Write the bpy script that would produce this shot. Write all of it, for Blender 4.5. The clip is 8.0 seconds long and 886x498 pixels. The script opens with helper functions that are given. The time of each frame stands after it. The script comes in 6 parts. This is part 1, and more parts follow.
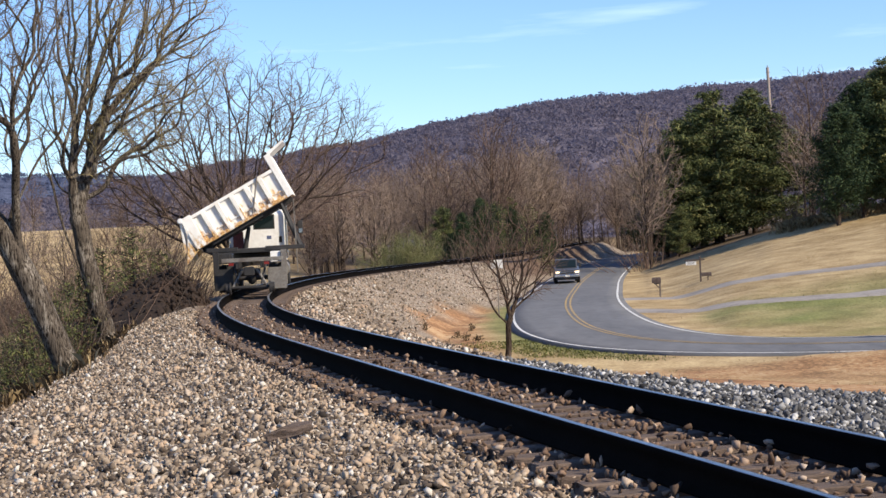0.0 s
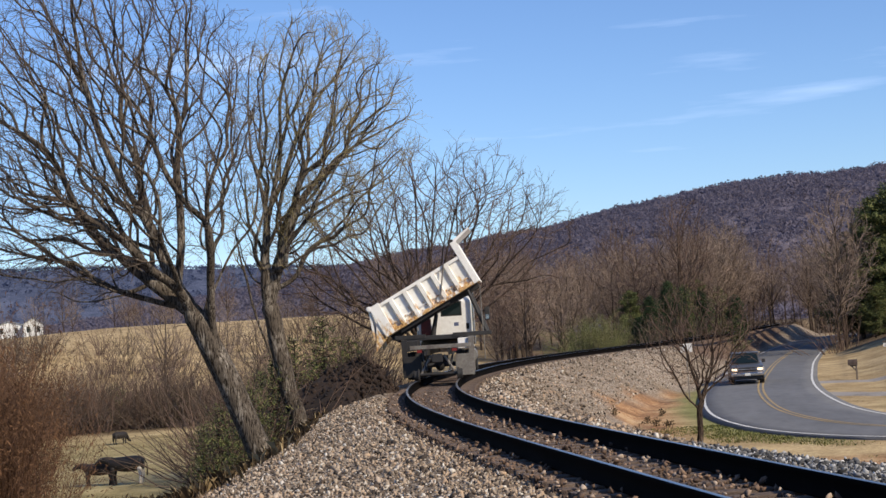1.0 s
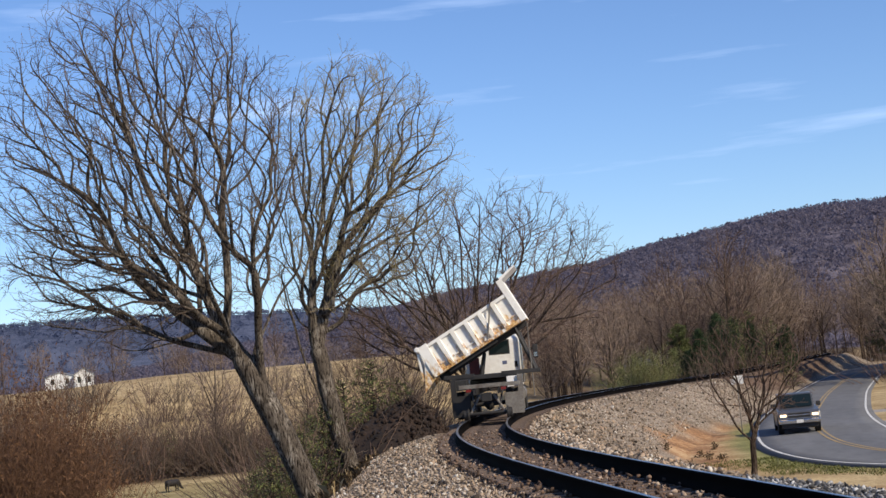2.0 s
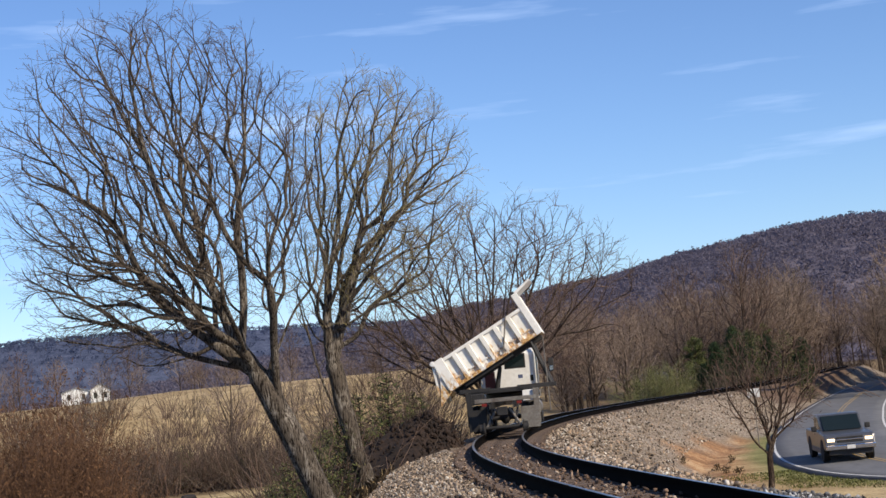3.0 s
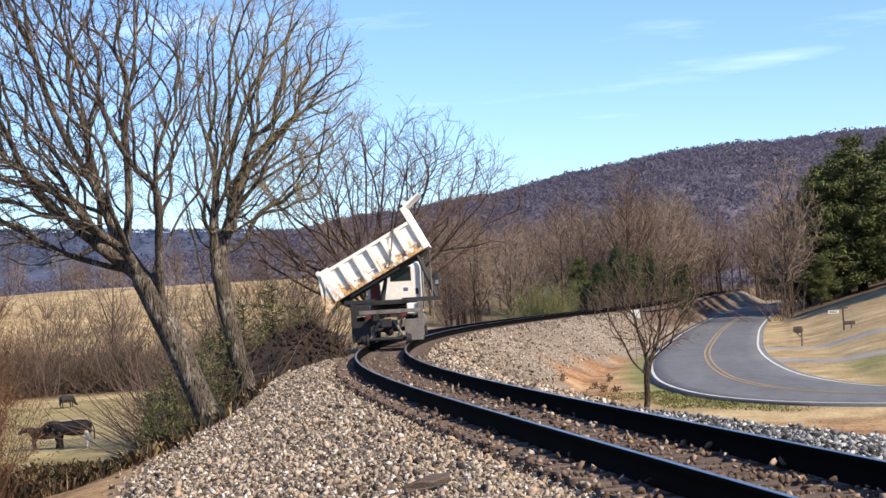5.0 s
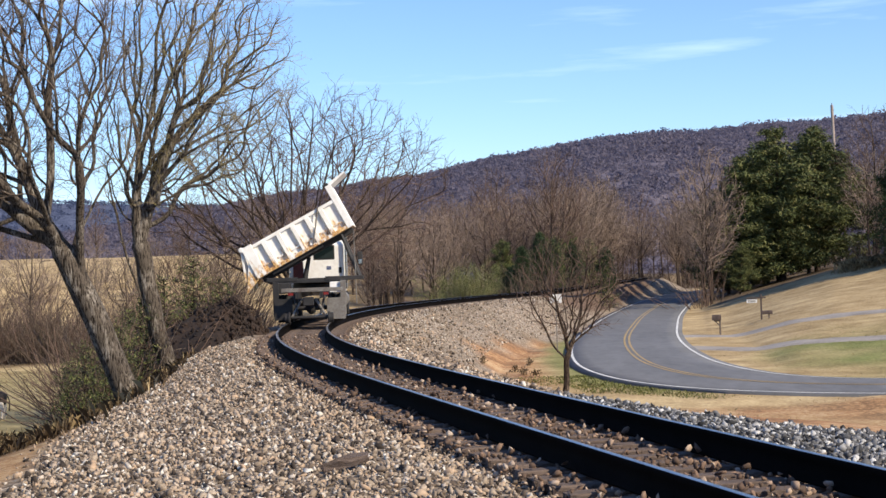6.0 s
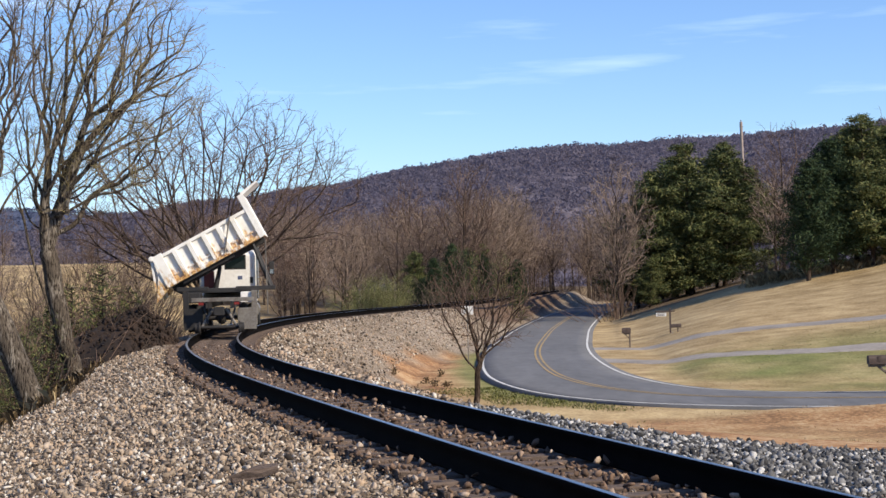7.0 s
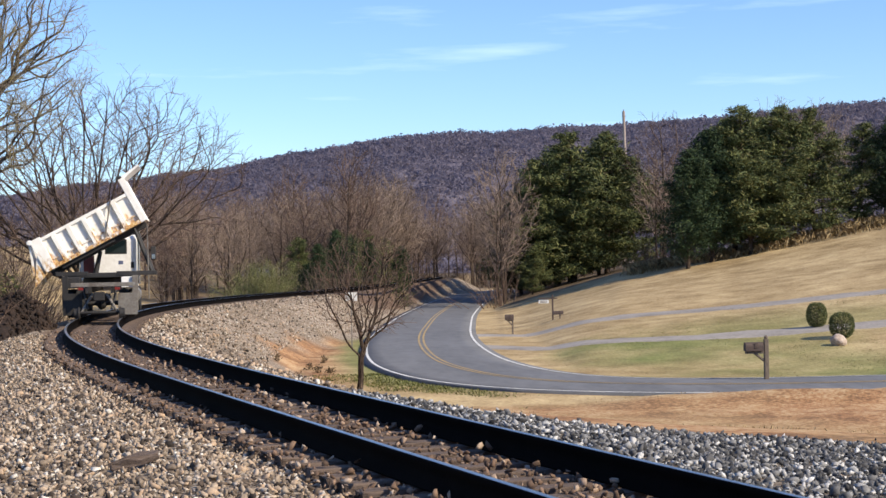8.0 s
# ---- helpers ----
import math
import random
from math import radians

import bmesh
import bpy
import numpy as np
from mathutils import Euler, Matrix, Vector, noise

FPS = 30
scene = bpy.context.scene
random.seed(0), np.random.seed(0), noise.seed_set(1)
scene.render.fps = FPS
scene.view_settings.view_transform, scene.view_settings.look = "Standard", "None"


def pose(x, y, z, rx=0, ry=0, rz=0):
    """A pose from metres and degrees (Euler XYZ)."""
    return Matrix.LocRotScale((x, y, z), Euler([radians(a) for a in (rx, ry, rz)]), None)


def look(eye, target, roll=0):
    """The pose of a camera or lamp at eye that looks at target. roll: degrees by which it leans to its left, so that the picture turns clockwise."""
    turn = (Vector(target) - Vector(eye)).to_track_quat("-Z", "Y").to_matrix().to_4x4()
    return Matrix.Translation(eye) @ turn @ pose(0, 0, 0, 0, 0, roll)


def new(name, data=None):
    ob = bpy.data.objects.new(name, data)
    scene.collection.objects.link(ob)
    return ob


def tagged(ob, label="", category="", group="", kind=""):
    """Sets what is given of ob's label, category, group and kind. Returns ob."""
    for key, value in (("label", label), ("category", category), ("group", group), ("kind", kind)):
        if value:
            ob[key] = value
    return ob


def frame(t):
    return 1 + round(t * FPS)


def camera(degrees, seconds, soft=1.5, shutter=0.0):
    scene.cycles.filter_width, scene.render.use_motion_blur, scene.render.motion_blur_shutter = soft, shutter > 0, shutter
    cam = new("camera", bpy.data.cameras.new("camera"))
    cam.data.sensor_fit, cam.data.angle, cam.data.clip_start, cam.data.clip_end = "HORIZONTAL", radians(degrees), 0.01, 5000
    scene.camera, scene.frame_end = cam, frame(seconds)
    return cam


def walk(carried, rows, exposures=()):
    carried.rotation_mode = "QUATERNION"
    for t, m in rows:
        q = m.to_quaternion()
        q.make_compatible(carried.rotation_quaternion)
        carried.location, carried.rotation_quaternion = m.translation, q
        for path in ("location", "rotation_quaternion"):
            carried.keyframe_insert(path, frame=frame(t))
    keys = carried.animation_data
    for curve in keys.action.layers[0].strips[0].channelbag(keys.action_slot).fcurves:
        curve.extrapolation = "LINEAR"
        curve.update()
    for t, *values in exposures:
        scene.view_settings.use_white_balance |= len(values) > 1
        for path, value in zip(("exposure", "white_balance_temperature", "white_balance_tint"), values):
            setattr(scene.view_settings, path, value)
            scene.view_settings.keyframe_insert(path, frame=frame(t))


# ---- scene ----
EYE = 1.86
cam = camera(32.4, 8.0, soft=1.5)
walk(cam, [
    (0, pose(0, 0, EYE, 89.33, 2.84, -0.65)),
    (0.1, pose(0, 0, EYE, 89.37, 2.96, 0.04)),
    (0.2, pose(0, 0, EYE, 89.98, 3.08, 1.88)),
    (0.3, pose(0, 0, EYE, 90.82, 3.20, 2.22)),
    (0.4, pose(0, 0, EYE, 91.00, 3.33, 2.18)),
    (0.5, pose(0, 0, EYE, 91.16, 3.45, 2.56)),
    (0.6, pose(0, 0, EYE, 91.59, 3.81, 4.70)),
    (0.7, pose(0, 0, EYE, 92.07, 4.17, 7.11)),
    (0.8, pose(0, 0, EYE, 92.10, 4.01, 7.45)),
    (0.9, pose(0, 0, EYE, 92.33, 3.85, 7.21)),
    (1, pose(0, 0, EYE, 92.94, 3.69, 6.37)),
    (1.1, pose(0, 0, EYE, 93.52, 3.87, 5.98)),
    (1.2, pose(0, 0, EYE, 93.68, 4.05, 6.05)),
    (1.3, pose(0, 0, EYE, 93.83, 4.22, 6.35)),
    (1.4, pose(0, 0, EYE, 94.19, 4.40, 6.55)),
    (1.5, pose(0, 0, EYE, 94.45, 4.57, 6.59)),
    (1.6, pose(0, 0, EYE, 94.54, 4.87, 7.44)),
    (1.7, pose(0, 0, EYE, 94.43, 5.17, 8.10)),
    (2.8, pose(0, 0, EYE, 95.14, 5.43, 8.27)),
    (2.9, pose(0, 0, EYE, 95.15, 5.47, 8.52)),
    (3, pose(0, 0, EYE, 95.14, 5.50, 8.78)),
    (3.2, pose(0, 0, EYE, 94.34, 5.60, 8.52)),
    (3.5, pose(0, 0, EYE, 94.51, 5.76, 8.70)),
    (3.7, pose(0, 0, EYE, 94.52, 5.33, 7.49)),
    (3.8, pose(0, 0, EYE, 94.47, 5.11, 7.04)),
    (3.9, pose(0, 0, EYE, 94.30, 4.89, 6.90)),
    (4, pose(0, 0, EYE, 93.94, 4.67, 6.45)),
    (4.1, pose(0, 0, EYE, 92.33, 4.64, 6.22)),
    (4.2, pose(0, 0, EYE, 92.01, 4.61, 6.25)),
    (5.3, pose(0, 0, EYE, 91.41, 3.11, 4.07)),
    (5.4, pose(0, 0, EYE, 91.40, 2.92, 4.59)),
    (5.5, pose(0, 0, EYE, 91.19, 2.72, 5.25)),
    (5.6, pose(0, 0, EYE, 90.95, 2.56, 5.47)),
    (5.7, pose(0, 0, EYE, 90.92, 2.39, 4.77)),
    (5.8, pose(0, 0, EYE, 90.81, 2.22, 3.55)),
    (6, pose(0, 0, EYE, 90.66, 1.89, 1.58)),
    (6.2, pose(0, 0, EYE, 90.97, 1.86, 1.46)),
    (6.5, pose(0, 0, EYE, 90.02, 1.83, 0.00)),
    (6.7, pose(0, 0, EYE, 89.95, 1.64, -0.57)),
    (6.8, pose(0, 0, EYE, 90.03, 1.54, -1.16)),
    (7, pose(0, 0, EYE, 90.99, 1.35, -1.72)),
    (7.2, pose(0, 0, EYE, 91.89, 1.18, -1.30)),
    (7.5, pose(0, 0, EYE, 91.93, 0.93, -1.63)),
    (7.7, pose(0, 0, EYE, 91.70, 1.13, -0.54)),
    (7.8, pose(0, 0, EYE, 90.89, 1.22, -0.72)),
    (7.9, pose(0, 0, EYE, 90.76, 1.11, -3.52)),
    (8, pose(0, 0, EYE, 90.39, 1.00, -6.07)),
], exposures=[(0, 0.44), (0.4, 0.22), (1.0, 0.06), (1.5, 0.04), (3.5, 0.08), (4.2, 0.24), (5.3, 0.62), (6.0, 0.44), (6.5, 0.39), (7.0, 0.32), (7.3, 0.09), (7.6, 0.06), (8.0, 0.46)])

# ---- sky, sun, exposure ----
SUN_TO = Vector((0.80, -0.55, 0.73)).normalized()
world = bpy.data.worlds.new("world")
scene.world = world
world.use_nodes = True


def make_sky():
    nt = world.node_tree
    nt.nodes.clear()
    out = nt.nodes.new("ShaderNodeOutputWorld")
    bg = nt.nodes.new("ShaderNodeBackground")
    sky = nt.nodes.new("ShaderNodeTexSky")
    sky.sky_type = "NISHITA"
    sky.sun_disc = False
    sky.sun_elevation = math.asin(SUN_TO.z)
    sky.sun_rotation = math.atan2(SUN_TO.x, SUN_TO.y)
    sky.altitude = 200
    sky.air_density, sky.dust_density, sky.ozone_density = 1.0, 0.1, 2.4
    # thin cirrus streaks
    geo = nt.nodes.new("ShaderNodeTexCoord")
    mp = nt.nodes.new("ShaderNodeMapping")
    mp.inputs["Scale"].default_value = (3.2, 3.2, 34.0)
    mp.inputs["Rotation"].default_value = (0, 0.035, 0)
    mp.inputs["Location"].default_value = (0.35, 0.0, 0.4)
    nz = nt.nodes.new("ShaderNodeTexNoise")
    nz.inputs["Scale"].default_value = 1.3
    nz.inputs["Detail"].default_value = 6
    nz.inputs["Roughness"].default_value = 0.55
    ramp = nt.nodes.new("ShaderNodeValToRGB")
    ramp.color_ramp.elements[0].position, ramp.color_ramp.elements[1].position = 0.56, 0.92
    mix = nt.nodes.new("ShaderNodeMixRGB")
    mix.inputs["Color2"].default_value = (7.5, 8.2, 9.2, 1)
    nt.links.new(geo.outputs["Generated"], mp.inputs["Vector"])
    nt.links.new(mp.outputs["Vector"], nz.inputs["Vector"])
    nt.links.new(nz.outputs["Fac"], ramp.inputs["Fac"])
    nt.links.new(ramp.outputs["Color"], mix.inputs["Fac"])
    nt.links.new(sky.outputs["Color"], mix.inputs["Color1"])
    tint = nt.nodes.new("ShaderNodeMixRGB")
    tint.blend_type = "MULTIPLY"
    tint.inputs["Fac"].default_value = 1.0
    tint.inputs["Color2"].default_value = (0.86, 1.02, 1.32, 1)
    nt.links.new(mix.outputs["Color"], tint.inputs["Color1"])
    nt.links.new(tint.outputs["Color"], bg.inputs["Color"])
    bg.inputs["Strength"].default_value = 0.107
    nt.links.new(bg.outputs["Background"], out.inputs["Surface"])


make_sky()
sun_data = bpy.data.lights.new("sun", "SUN")
sun_data.energy, sun_data.angle, sun_data.color = 5.0, radians(0.53), (1.0, 0.87, 0.68)
sun = new("sun", sun_data)
sun.matrix_world = look(SUN_TO * 50, (0, 0, 0))

# ---- materials ----
def mat_new(name):
    m = bpy.data.materials.new(name)
    m.use_nodes = True
    nt = m.node_tree
    return m, nt, nt.nodes["Principled BSDF"]


def node(nt, kind, **inputs):
    n = nt.nodes.new(kind)
    for key, value in inputs.items():
        n.inputs[key.replace("_", " ")].default_value = value
    return n


def ramp_node(nt, stops, source):
    r = nt.nodes.new("ShaderNodeValToRGB")
    while len(r.color_ramp.elements) < len(stops):
        r.color_ramp.elements.new(0.5)
    for e, (pos, col) in zip(r.color_ramp.elements, stops):
        e.position, e.color = pos, (*col, 1)
    nt.links.new(source, r.inputs["Fac"])
    return r.outputs["Color"]


def noise_out(nt, scale, detail=4.0, rough=0.55, coords="Object", stretch=None):
    tc = nt.nodes.new("ShaderNodeTexCoord")
    src = tc.outputs[coords]
    if stretch:
        mp = nt.nodes.new("ShaderNodeMapping")
        mp.inputs["Scale"].default_value = stretch
        nt.links.new(src, mp.inputs["Vector"])
        src = mp.outputs["Vector"]
    n = node(nt, "ShaderNodeTexNoise", Scale=scale, Detail=detail, Roughness=rough)
    nt.links.new(src, n.inputs["Vector"])
    return n.outputs["Fac"]


def mix_col(nt, a, b, fac, mode="MIX"):
    m = nt.nodes.new("ShaderNodeMixRGB")
    m.blend_type = mode
    for value, key in ((a, "Color1"), (b, "Color2"), (fac, "Fac")):
        if isinstance(value, (int, float)):
            m.inputs[key].default_value = value
        elif isinstance(value, tuple):
            m.inputs[key].default_value = (*value, 1)
        else:
            nt.links.new(value, m.inputs[key])
    return m.outputs["Color"]


def bump_to(nt, bsdf, height, strength, dist):
    b = node(nt, "ShaderNodeBump", Strength=strength, Distance=dist)
    nt.links.new(height, b.inputs["Height"])
    nt.links.new(b.outputs["Normal"], bsdf.inputs["Normal"])


def plain(name, a, b=None, scale=3.0, rough=0.7, metal=0.0, bump=0.0, fine=30.0, coords="Object", stretch=None, spec=0.4):
    """Colour varied between a and b at two scales, with fine relief."""
    m, nt, bsdf = mat_new(name)
    b = b or tuple(c * 0.72 for c in a)
    big = noise_out(nt, scale, 3, 0.6, coords, stretch)
    small = noise_out(nt, fine, 3, 0.6, coords, stretch)
    add = nt.nodes.new("ShaderNodeMath")
    add.operation = "MULTIPLY_ADD"
    add.inputs[1].default_value = 0.45
    nt.links.new(small, add.inputs[0])
    sub = nt.nodes.new("ShaderNodeMath")
    sub.operation = "MULTIPLY"
    sub.inputs[1].default_value = 0.55
    nt.links.new(big, sub.inputs[0])
    nt.links.new(sub.outputs[0], add.inputs[2])
    col = ramp_node(nt, [(0.36, b), (0.62, a)], add.outputs[0])
    nt.links.new(col, bsdf.inputs["Base Color"])
    bsdf.inputs["Roughness"].default_value = rough
    bsdf.inputs["Metallic"].default_value = metal
    bsdf.inputs["Specular IOR Level"].default_value = spec
    if bump:
        bump_to(nt, bsdf, small, bump, 0.02)
    return m


def island_mat(name, stops, rough=0.85, bump=0.0, spec=0.3, vary=0.25, fine=40.0):
    """Colours picked piece by piece from the stops, with grain."""
    m, nt, bsdf = mat_new(name)
    geo = nt.nodes.new("ShaderNodeNewGeometry")
    col = ramp_node(nt, stops, geo.outputs["Random Per Island"])
    n = noise_out(nt, fine, 3)
    g = ramp_node(nt, [(0.3, (1 - vary,) * 3), (0.7, (1 + vary * 0.4,) * 3)], n)
    nt.links.new(mix_col(nt, col, g, 1.0, "MULTIPLY"), bsdf.inputs["Base Color"])
    bsdf.inputs["Roughness"].default_value = rough
    bsdf.inputs["Specular IOR Level"].default_value = spec
    if bump:
        bump_to(nt, bsdf, n, bump, 0.02)
    return m


STONE = island_mat("ballast_stone", [(0.0, (0.022, 0.017, 0.014)), (0.20, (0.10, 0.074, 0.055)), (0.42, (0.245, 0.19, 0.138)),
                                     (0.62, (0.38, 0.305, 0.23)), (0.78, (0.42, 0.295, 0.195)), (0.93, (0.47, 0.415, 0.35)), (1.0, (0.66, 0.61, 0.53))])
STONE_GREY = island_mat("grey_gravel_stone", [(0.0, (0.018, 0.018, 0.019)), (0.4, (0.080, 0.079, 0.080)), (0.75, (0.20, 0.197, 0.195)), (1.0, (0.56, 0.55, 0.53))])
STONE_BED = island_mat("rusty_bed_stone", [(0.0, (0.055, 0.036, 0.026)), (0.5, (0.15, 0.095, 0.065)), (0.8, (0.27, 0.18, 0.125)), (1.0, (0.46, 0.37, 0.29))])
TIE = plain("weathered_tie", (0.17, 0.125, 0.10), (0.05, 0.035, 0.028), 2.5, 0.9, bump=0.6, fine=22, stretch=(1, 8, 8))
# Rusty steel, blackened past its own tone to hold the sides' shade.
RAIL = plain("rusty_rail_steel_shade_dark", (0.0062, 0.0048, 0.0042), (0.003, 0.0025, 0.0022), 1.5, 0.9, 0.0, 0.2, 35, spec=0.03)
RAIL_TOP = plain("polished_rail_head", (0.42, 0.43, 0.45), (0.26, 0.26, 0.27), 0.7, 0.28, 0.9, 0.0, 20)
ASPHALT = plain("worn_grey_asphalt", (0.152, 0.153, 0.158), (0.096, 0.097, 0.101), 0.22, 0.9, bump=0.25, fine=2.0, stretch=(1, 0.35, 1))
LINE_WHITE = plain("white_road_paint", (0.66, 0.65, 0.62), (0.42, 0.42, 0.41), 0.8, 0.8, fine=9)
LINE_YELLOW = plain("yellow_road_paint", (0.40, 0.27, 0.10), (0.24, 0.19, 0.12), 0.6, 0.8, fine=9)
DRIVE = plain("pale_gravel_drive", (0.31, 0.28, 0.25), (0.19, 0.17, 0.15), 0.5, 0.95, bump=0.3, fine=6)
WHITE_PAINT = plain("white_truck_paint", (0.82, 0.81, 0.78), (0.66, 0.64, 0.60), 1.1, 0.42, fine=9)
BLACK_STEEL = plain("black_frame_steel", (0.030, 0.028, 0.027), (0.014, 0.013, 0.013), 3, 0.6, fine=20)
RUBBER = plain("tyre_rubber", (0.028, 0.027, 0.026), (0.016, 0.016, 0.016), 6, 0.85, fine=30)
GREY_PANEL = plain("dusty_grey_steel", (0.24, 0.225, 0.20), (0.12, 0.10, 0.085), 2, 0.55, 0.3, fine=14)
CHROME = plain("chrome", (0.62, 0.62, 0.62), (0.45, 0.45, 0.46), 3, 0.18, 1.0)
SOIL = plain("dumped_dark_soil", (0.036, 0.021, 0.014), (0.009, 0.006, 0.005), 1.2, 0.98, bump=0.8, fine=9)
def bark_mat(name, pale, mid, dark):
    """Fissured bark: upright ridges with pale flaking patches."""
    m, nt, bsdf = mat_new(name)
    ridge = noise_out(nt, 13.0, 4, 0.65, stretch=(2.2, 2.2, 0.35))
    patch = noise_out(nt, 1.9, 4, 0.6, stretch=(1.5, 1.5, 0.7))
    a = ramp_node(nt, [(0.40, dark), (0.50, mid), (0.62, tuple(c * 1.25 for c in mid))], ridge)
    b = ramp_node(nt, [(0.38, dark), (0.47, mid), (0.58, pale)], ridge)
    f = ramp_node(nt, [(0.48, (0, 0, 0)), (0.60, (1, 1, 1))], patch)
    nt.links.new(mix_col(nt, a, b, f), bsdf.inputs["Base Color"])
    bsdf.inputs["Roughness"].default_value = 0.95
    bsdf.inputs["Specular IOR Level"].default_value = 0.1
    bump_to(nt, bsdf, ridge, 1.0, 0.07)
    return m


BARK = bark_mat("fissured_grey_bark", (0.312, 0.273, 0.226), (0.101, 0.082, 0.064), (0.016, 0.012, 0.009))
BARK_DARK = bark_mat("dark_bark", (0.16, 0.12, 0.09), (0.060, 0.044, 0.034), (0.014, 0.010, 0.008))


def rust_paint():
    """White paint with rust that runs from the lower edge and joints."""
    m, nt, bsdf = mat_new("rust_streaked_white_paint")
    tc = nt.nodes.new("ShaderNodeTexCoord")
    sep = nt.nodes.new("ShaderNodeSeparateXYZ")
    nt.links.new(tc.outputs["Object"], sep.inputs[0])
    n = noise_out(nt, 3.2, 6, 0.62, stretch=(1.6, 1.6, 0.7))
    ms = nt.nodes.new("ShaderNodeMath")
    ms.operation = "MULTIPLY_ADD"
    nt.links.new(sep.outputs["Z"], ms.inputs[0])
    ms.inputs[1].default_value = -0.34
    nt.links.new(n, ms.inputs[2])
    rust = ramp_node(nt, [(0.34, (0, 0, 0)), (0.50, (1, 1, 1))], ms.outputs[0])
    grain = noise_out(nt, 14, 4)
    rcol = ramp_node(nt, [(0.35, (0.20, 0.075, 0.022)), (0.48, (0.46, 0.24, 0.075)), (0.62, (0.68, 0.48, 0.22))], grain)
    wcol = ramp_node(nt, [(0.3, (0.68, 0.65, 0.58)), (0.6, (0.82, 0.81, 0.77))], noise_out(nt, 1.7, 3))
    nt.links.new(mix_col(nt, wcol, rcol, rust), bsdf.inputs["Base Color"])
    bsdf.inputs["Roughness"].default_value = 0.5
    return m


RUST_PAINT = rust_paint()


def glass_mat(name, col=(0.03, 0.04, 0.045)):
    m, nt, bsdf = mat_new(name)
    bsdf.inputs["Base Color"].default_value = (*col, 1)
    bsdf.inputs["Roughness"].default_value = 0.05
    bsdf.inputs["Specular IOR Level"].default_value = 0.25
    return m


GLASS = glass_mat("dark_tinted_glass", (0.008, 0.014, 0.015))


def glow_mat(name, col, strength):
    m, nt, bsdf = mat_new(name)
    bsdf.inputs["Base Color"].default_value = (*col, 1)
    bsdf.inputs["Emission Color"].default_value = (*col, 1)
    bsdf.inputs["Emission Strength"].default_value = strength
    bsdf.inputs["Roughness"].default_value = 0.2
    return m


# ---- mesh helpers ----
def mesh_np(name, verts, faces, material, smooth=False):
    """A mesh from arrays; faces all have the same number of corners."""
    verts, faces = np.asarray(verts, dtype=np.float32), np.asarray(faces, dtype=np.int32)
    me = bpy.data.meshes.new(name)
    me.vertices.add(len(verts))
    me.vertices.foreach_set("co", verts.ravel())
    k = faces.shape[1]
    me.loops.add(faces.size)
    me.loops.foreach_set("vertex_index", faces.ravel())
    me.polygons.add(len(faces))
    me.polygons.foreach_set("loop_start", np.arange(0, faces.size, k, dtype=np.int32))
    if smooth:
        me.polygons.foreach_set("use_smooth", np.ones(len(faces), dtype=bool))
    me.update(calc_edges=True)
    me.validate()
    if material:
        me.materials.append(material)
    return me


def part(name, bm, material, parent, label=""):
    me = bpy.data.meshes.new(name)
    bm.to_mesh(me)
    bm.free()
    me.materials.append(material)
    ob = new(name, me)
    ob.parent = parent
    return tagged(ob, label) if label else ob


def box_bm(x0, x1, y0, y1, z0, z1, bevel=0.0, bm=None):
    bm = bm or bmesh.new()
    got = bmesh.ops.create_cube(bm, size=1.0, matrix=Matrix.Translation(((x0 + x1) / 2, (y0 + y1) / 2, (z0 + z1) / 2)) @ Matrix.Diagonal((x1 - x0, y1 - y0, z1 - z0, 1)))
    if bevel:
        edges = {e for v in got["verts"] for e in v.link_edges}
        bmesh.ops.bevel(bm, geom=list(edges), offset=bevel, segments=2, affect="EDGES", profile=0.6)
    return bm


def rod_bm(a, b, r0, r1=None, sides=10, bm=None):
    bm = bm or bmesh.new()
    a, b = Vector(a), Vector(b)
    r1 = r0 if r1 is None else r1
    m = Matrix.Translation((a + b) / 2) @ (b - a).to_track_quat("Z", "Y").to_matrix().to_4x4()
    bmesh.ops.create_cone(bm, cap_ends=True, segments=sides, radius1=r0, radius2=r1, depth=(b - a).length, matrix=m)
    return bm


def prism_bm(profile, x0, x1, bm=None, axis="X", bevel=0.0):
    """A profile of (a, b) pairs pushed along an axis: X takes (y, z), Y takes (x, z)."""
    bm = bm or bmesh.new()
    place = (lambda t, a, b: (t, a, b)) if axis == "X" else (lambda t, a, b: (a, t, b))
    one = [bm.verts.new(place(x0, a, b)) for a, b in profile]
    two = [bm.verts.new(place(x1, a, b)) for a, b in profile]
    faces = [bm.faces.new(one), bm.faces.new(list(reversed(two)))]
    for i in range(len(one)):
        j = (i + 1) % len(one)
        faces.append(bm.faces.new((one[j], one[i], two[i], two[j])))
    bmesh.ops.recalc_face_normals(bm, faces=faces)
    if bevel:
        bmesh.ops.bevel(bm, geom=list({e for f in faces for e in f.edges}), offset=bevel, segments=2, affect="EDGES", profile=0.6)
    return bm


def thing(name, label, category, m=None, group=""):
    ob = new(name)
    ob.empty_display_size = 0.3
    if m is not None:
        ob.matrix_world = m
    return tagged(ob, label, category, group)


# ---- plan of the track ----
STEP = 0.5
S = np.arange(-60, 230, STEP)
TH = -0.2693 + np.cumsum(np.where(S < 104, np.clip((S - 18.9) / 20, 0, 1) * 0.008065, np.where(S < 134, -0.0055, 0.0))) * STEP
TX, TY = np.cumsum(np.sin(TH)) * STEP, np.cumsum(np.cos(TH)) * STEP
_i = int(np.argmin(abs(S - 10)))
TX, TY = TX + 2.773 - TX[_i], TY + 10 - TY[_i]
TZ = -0.0036 * (S - 10)


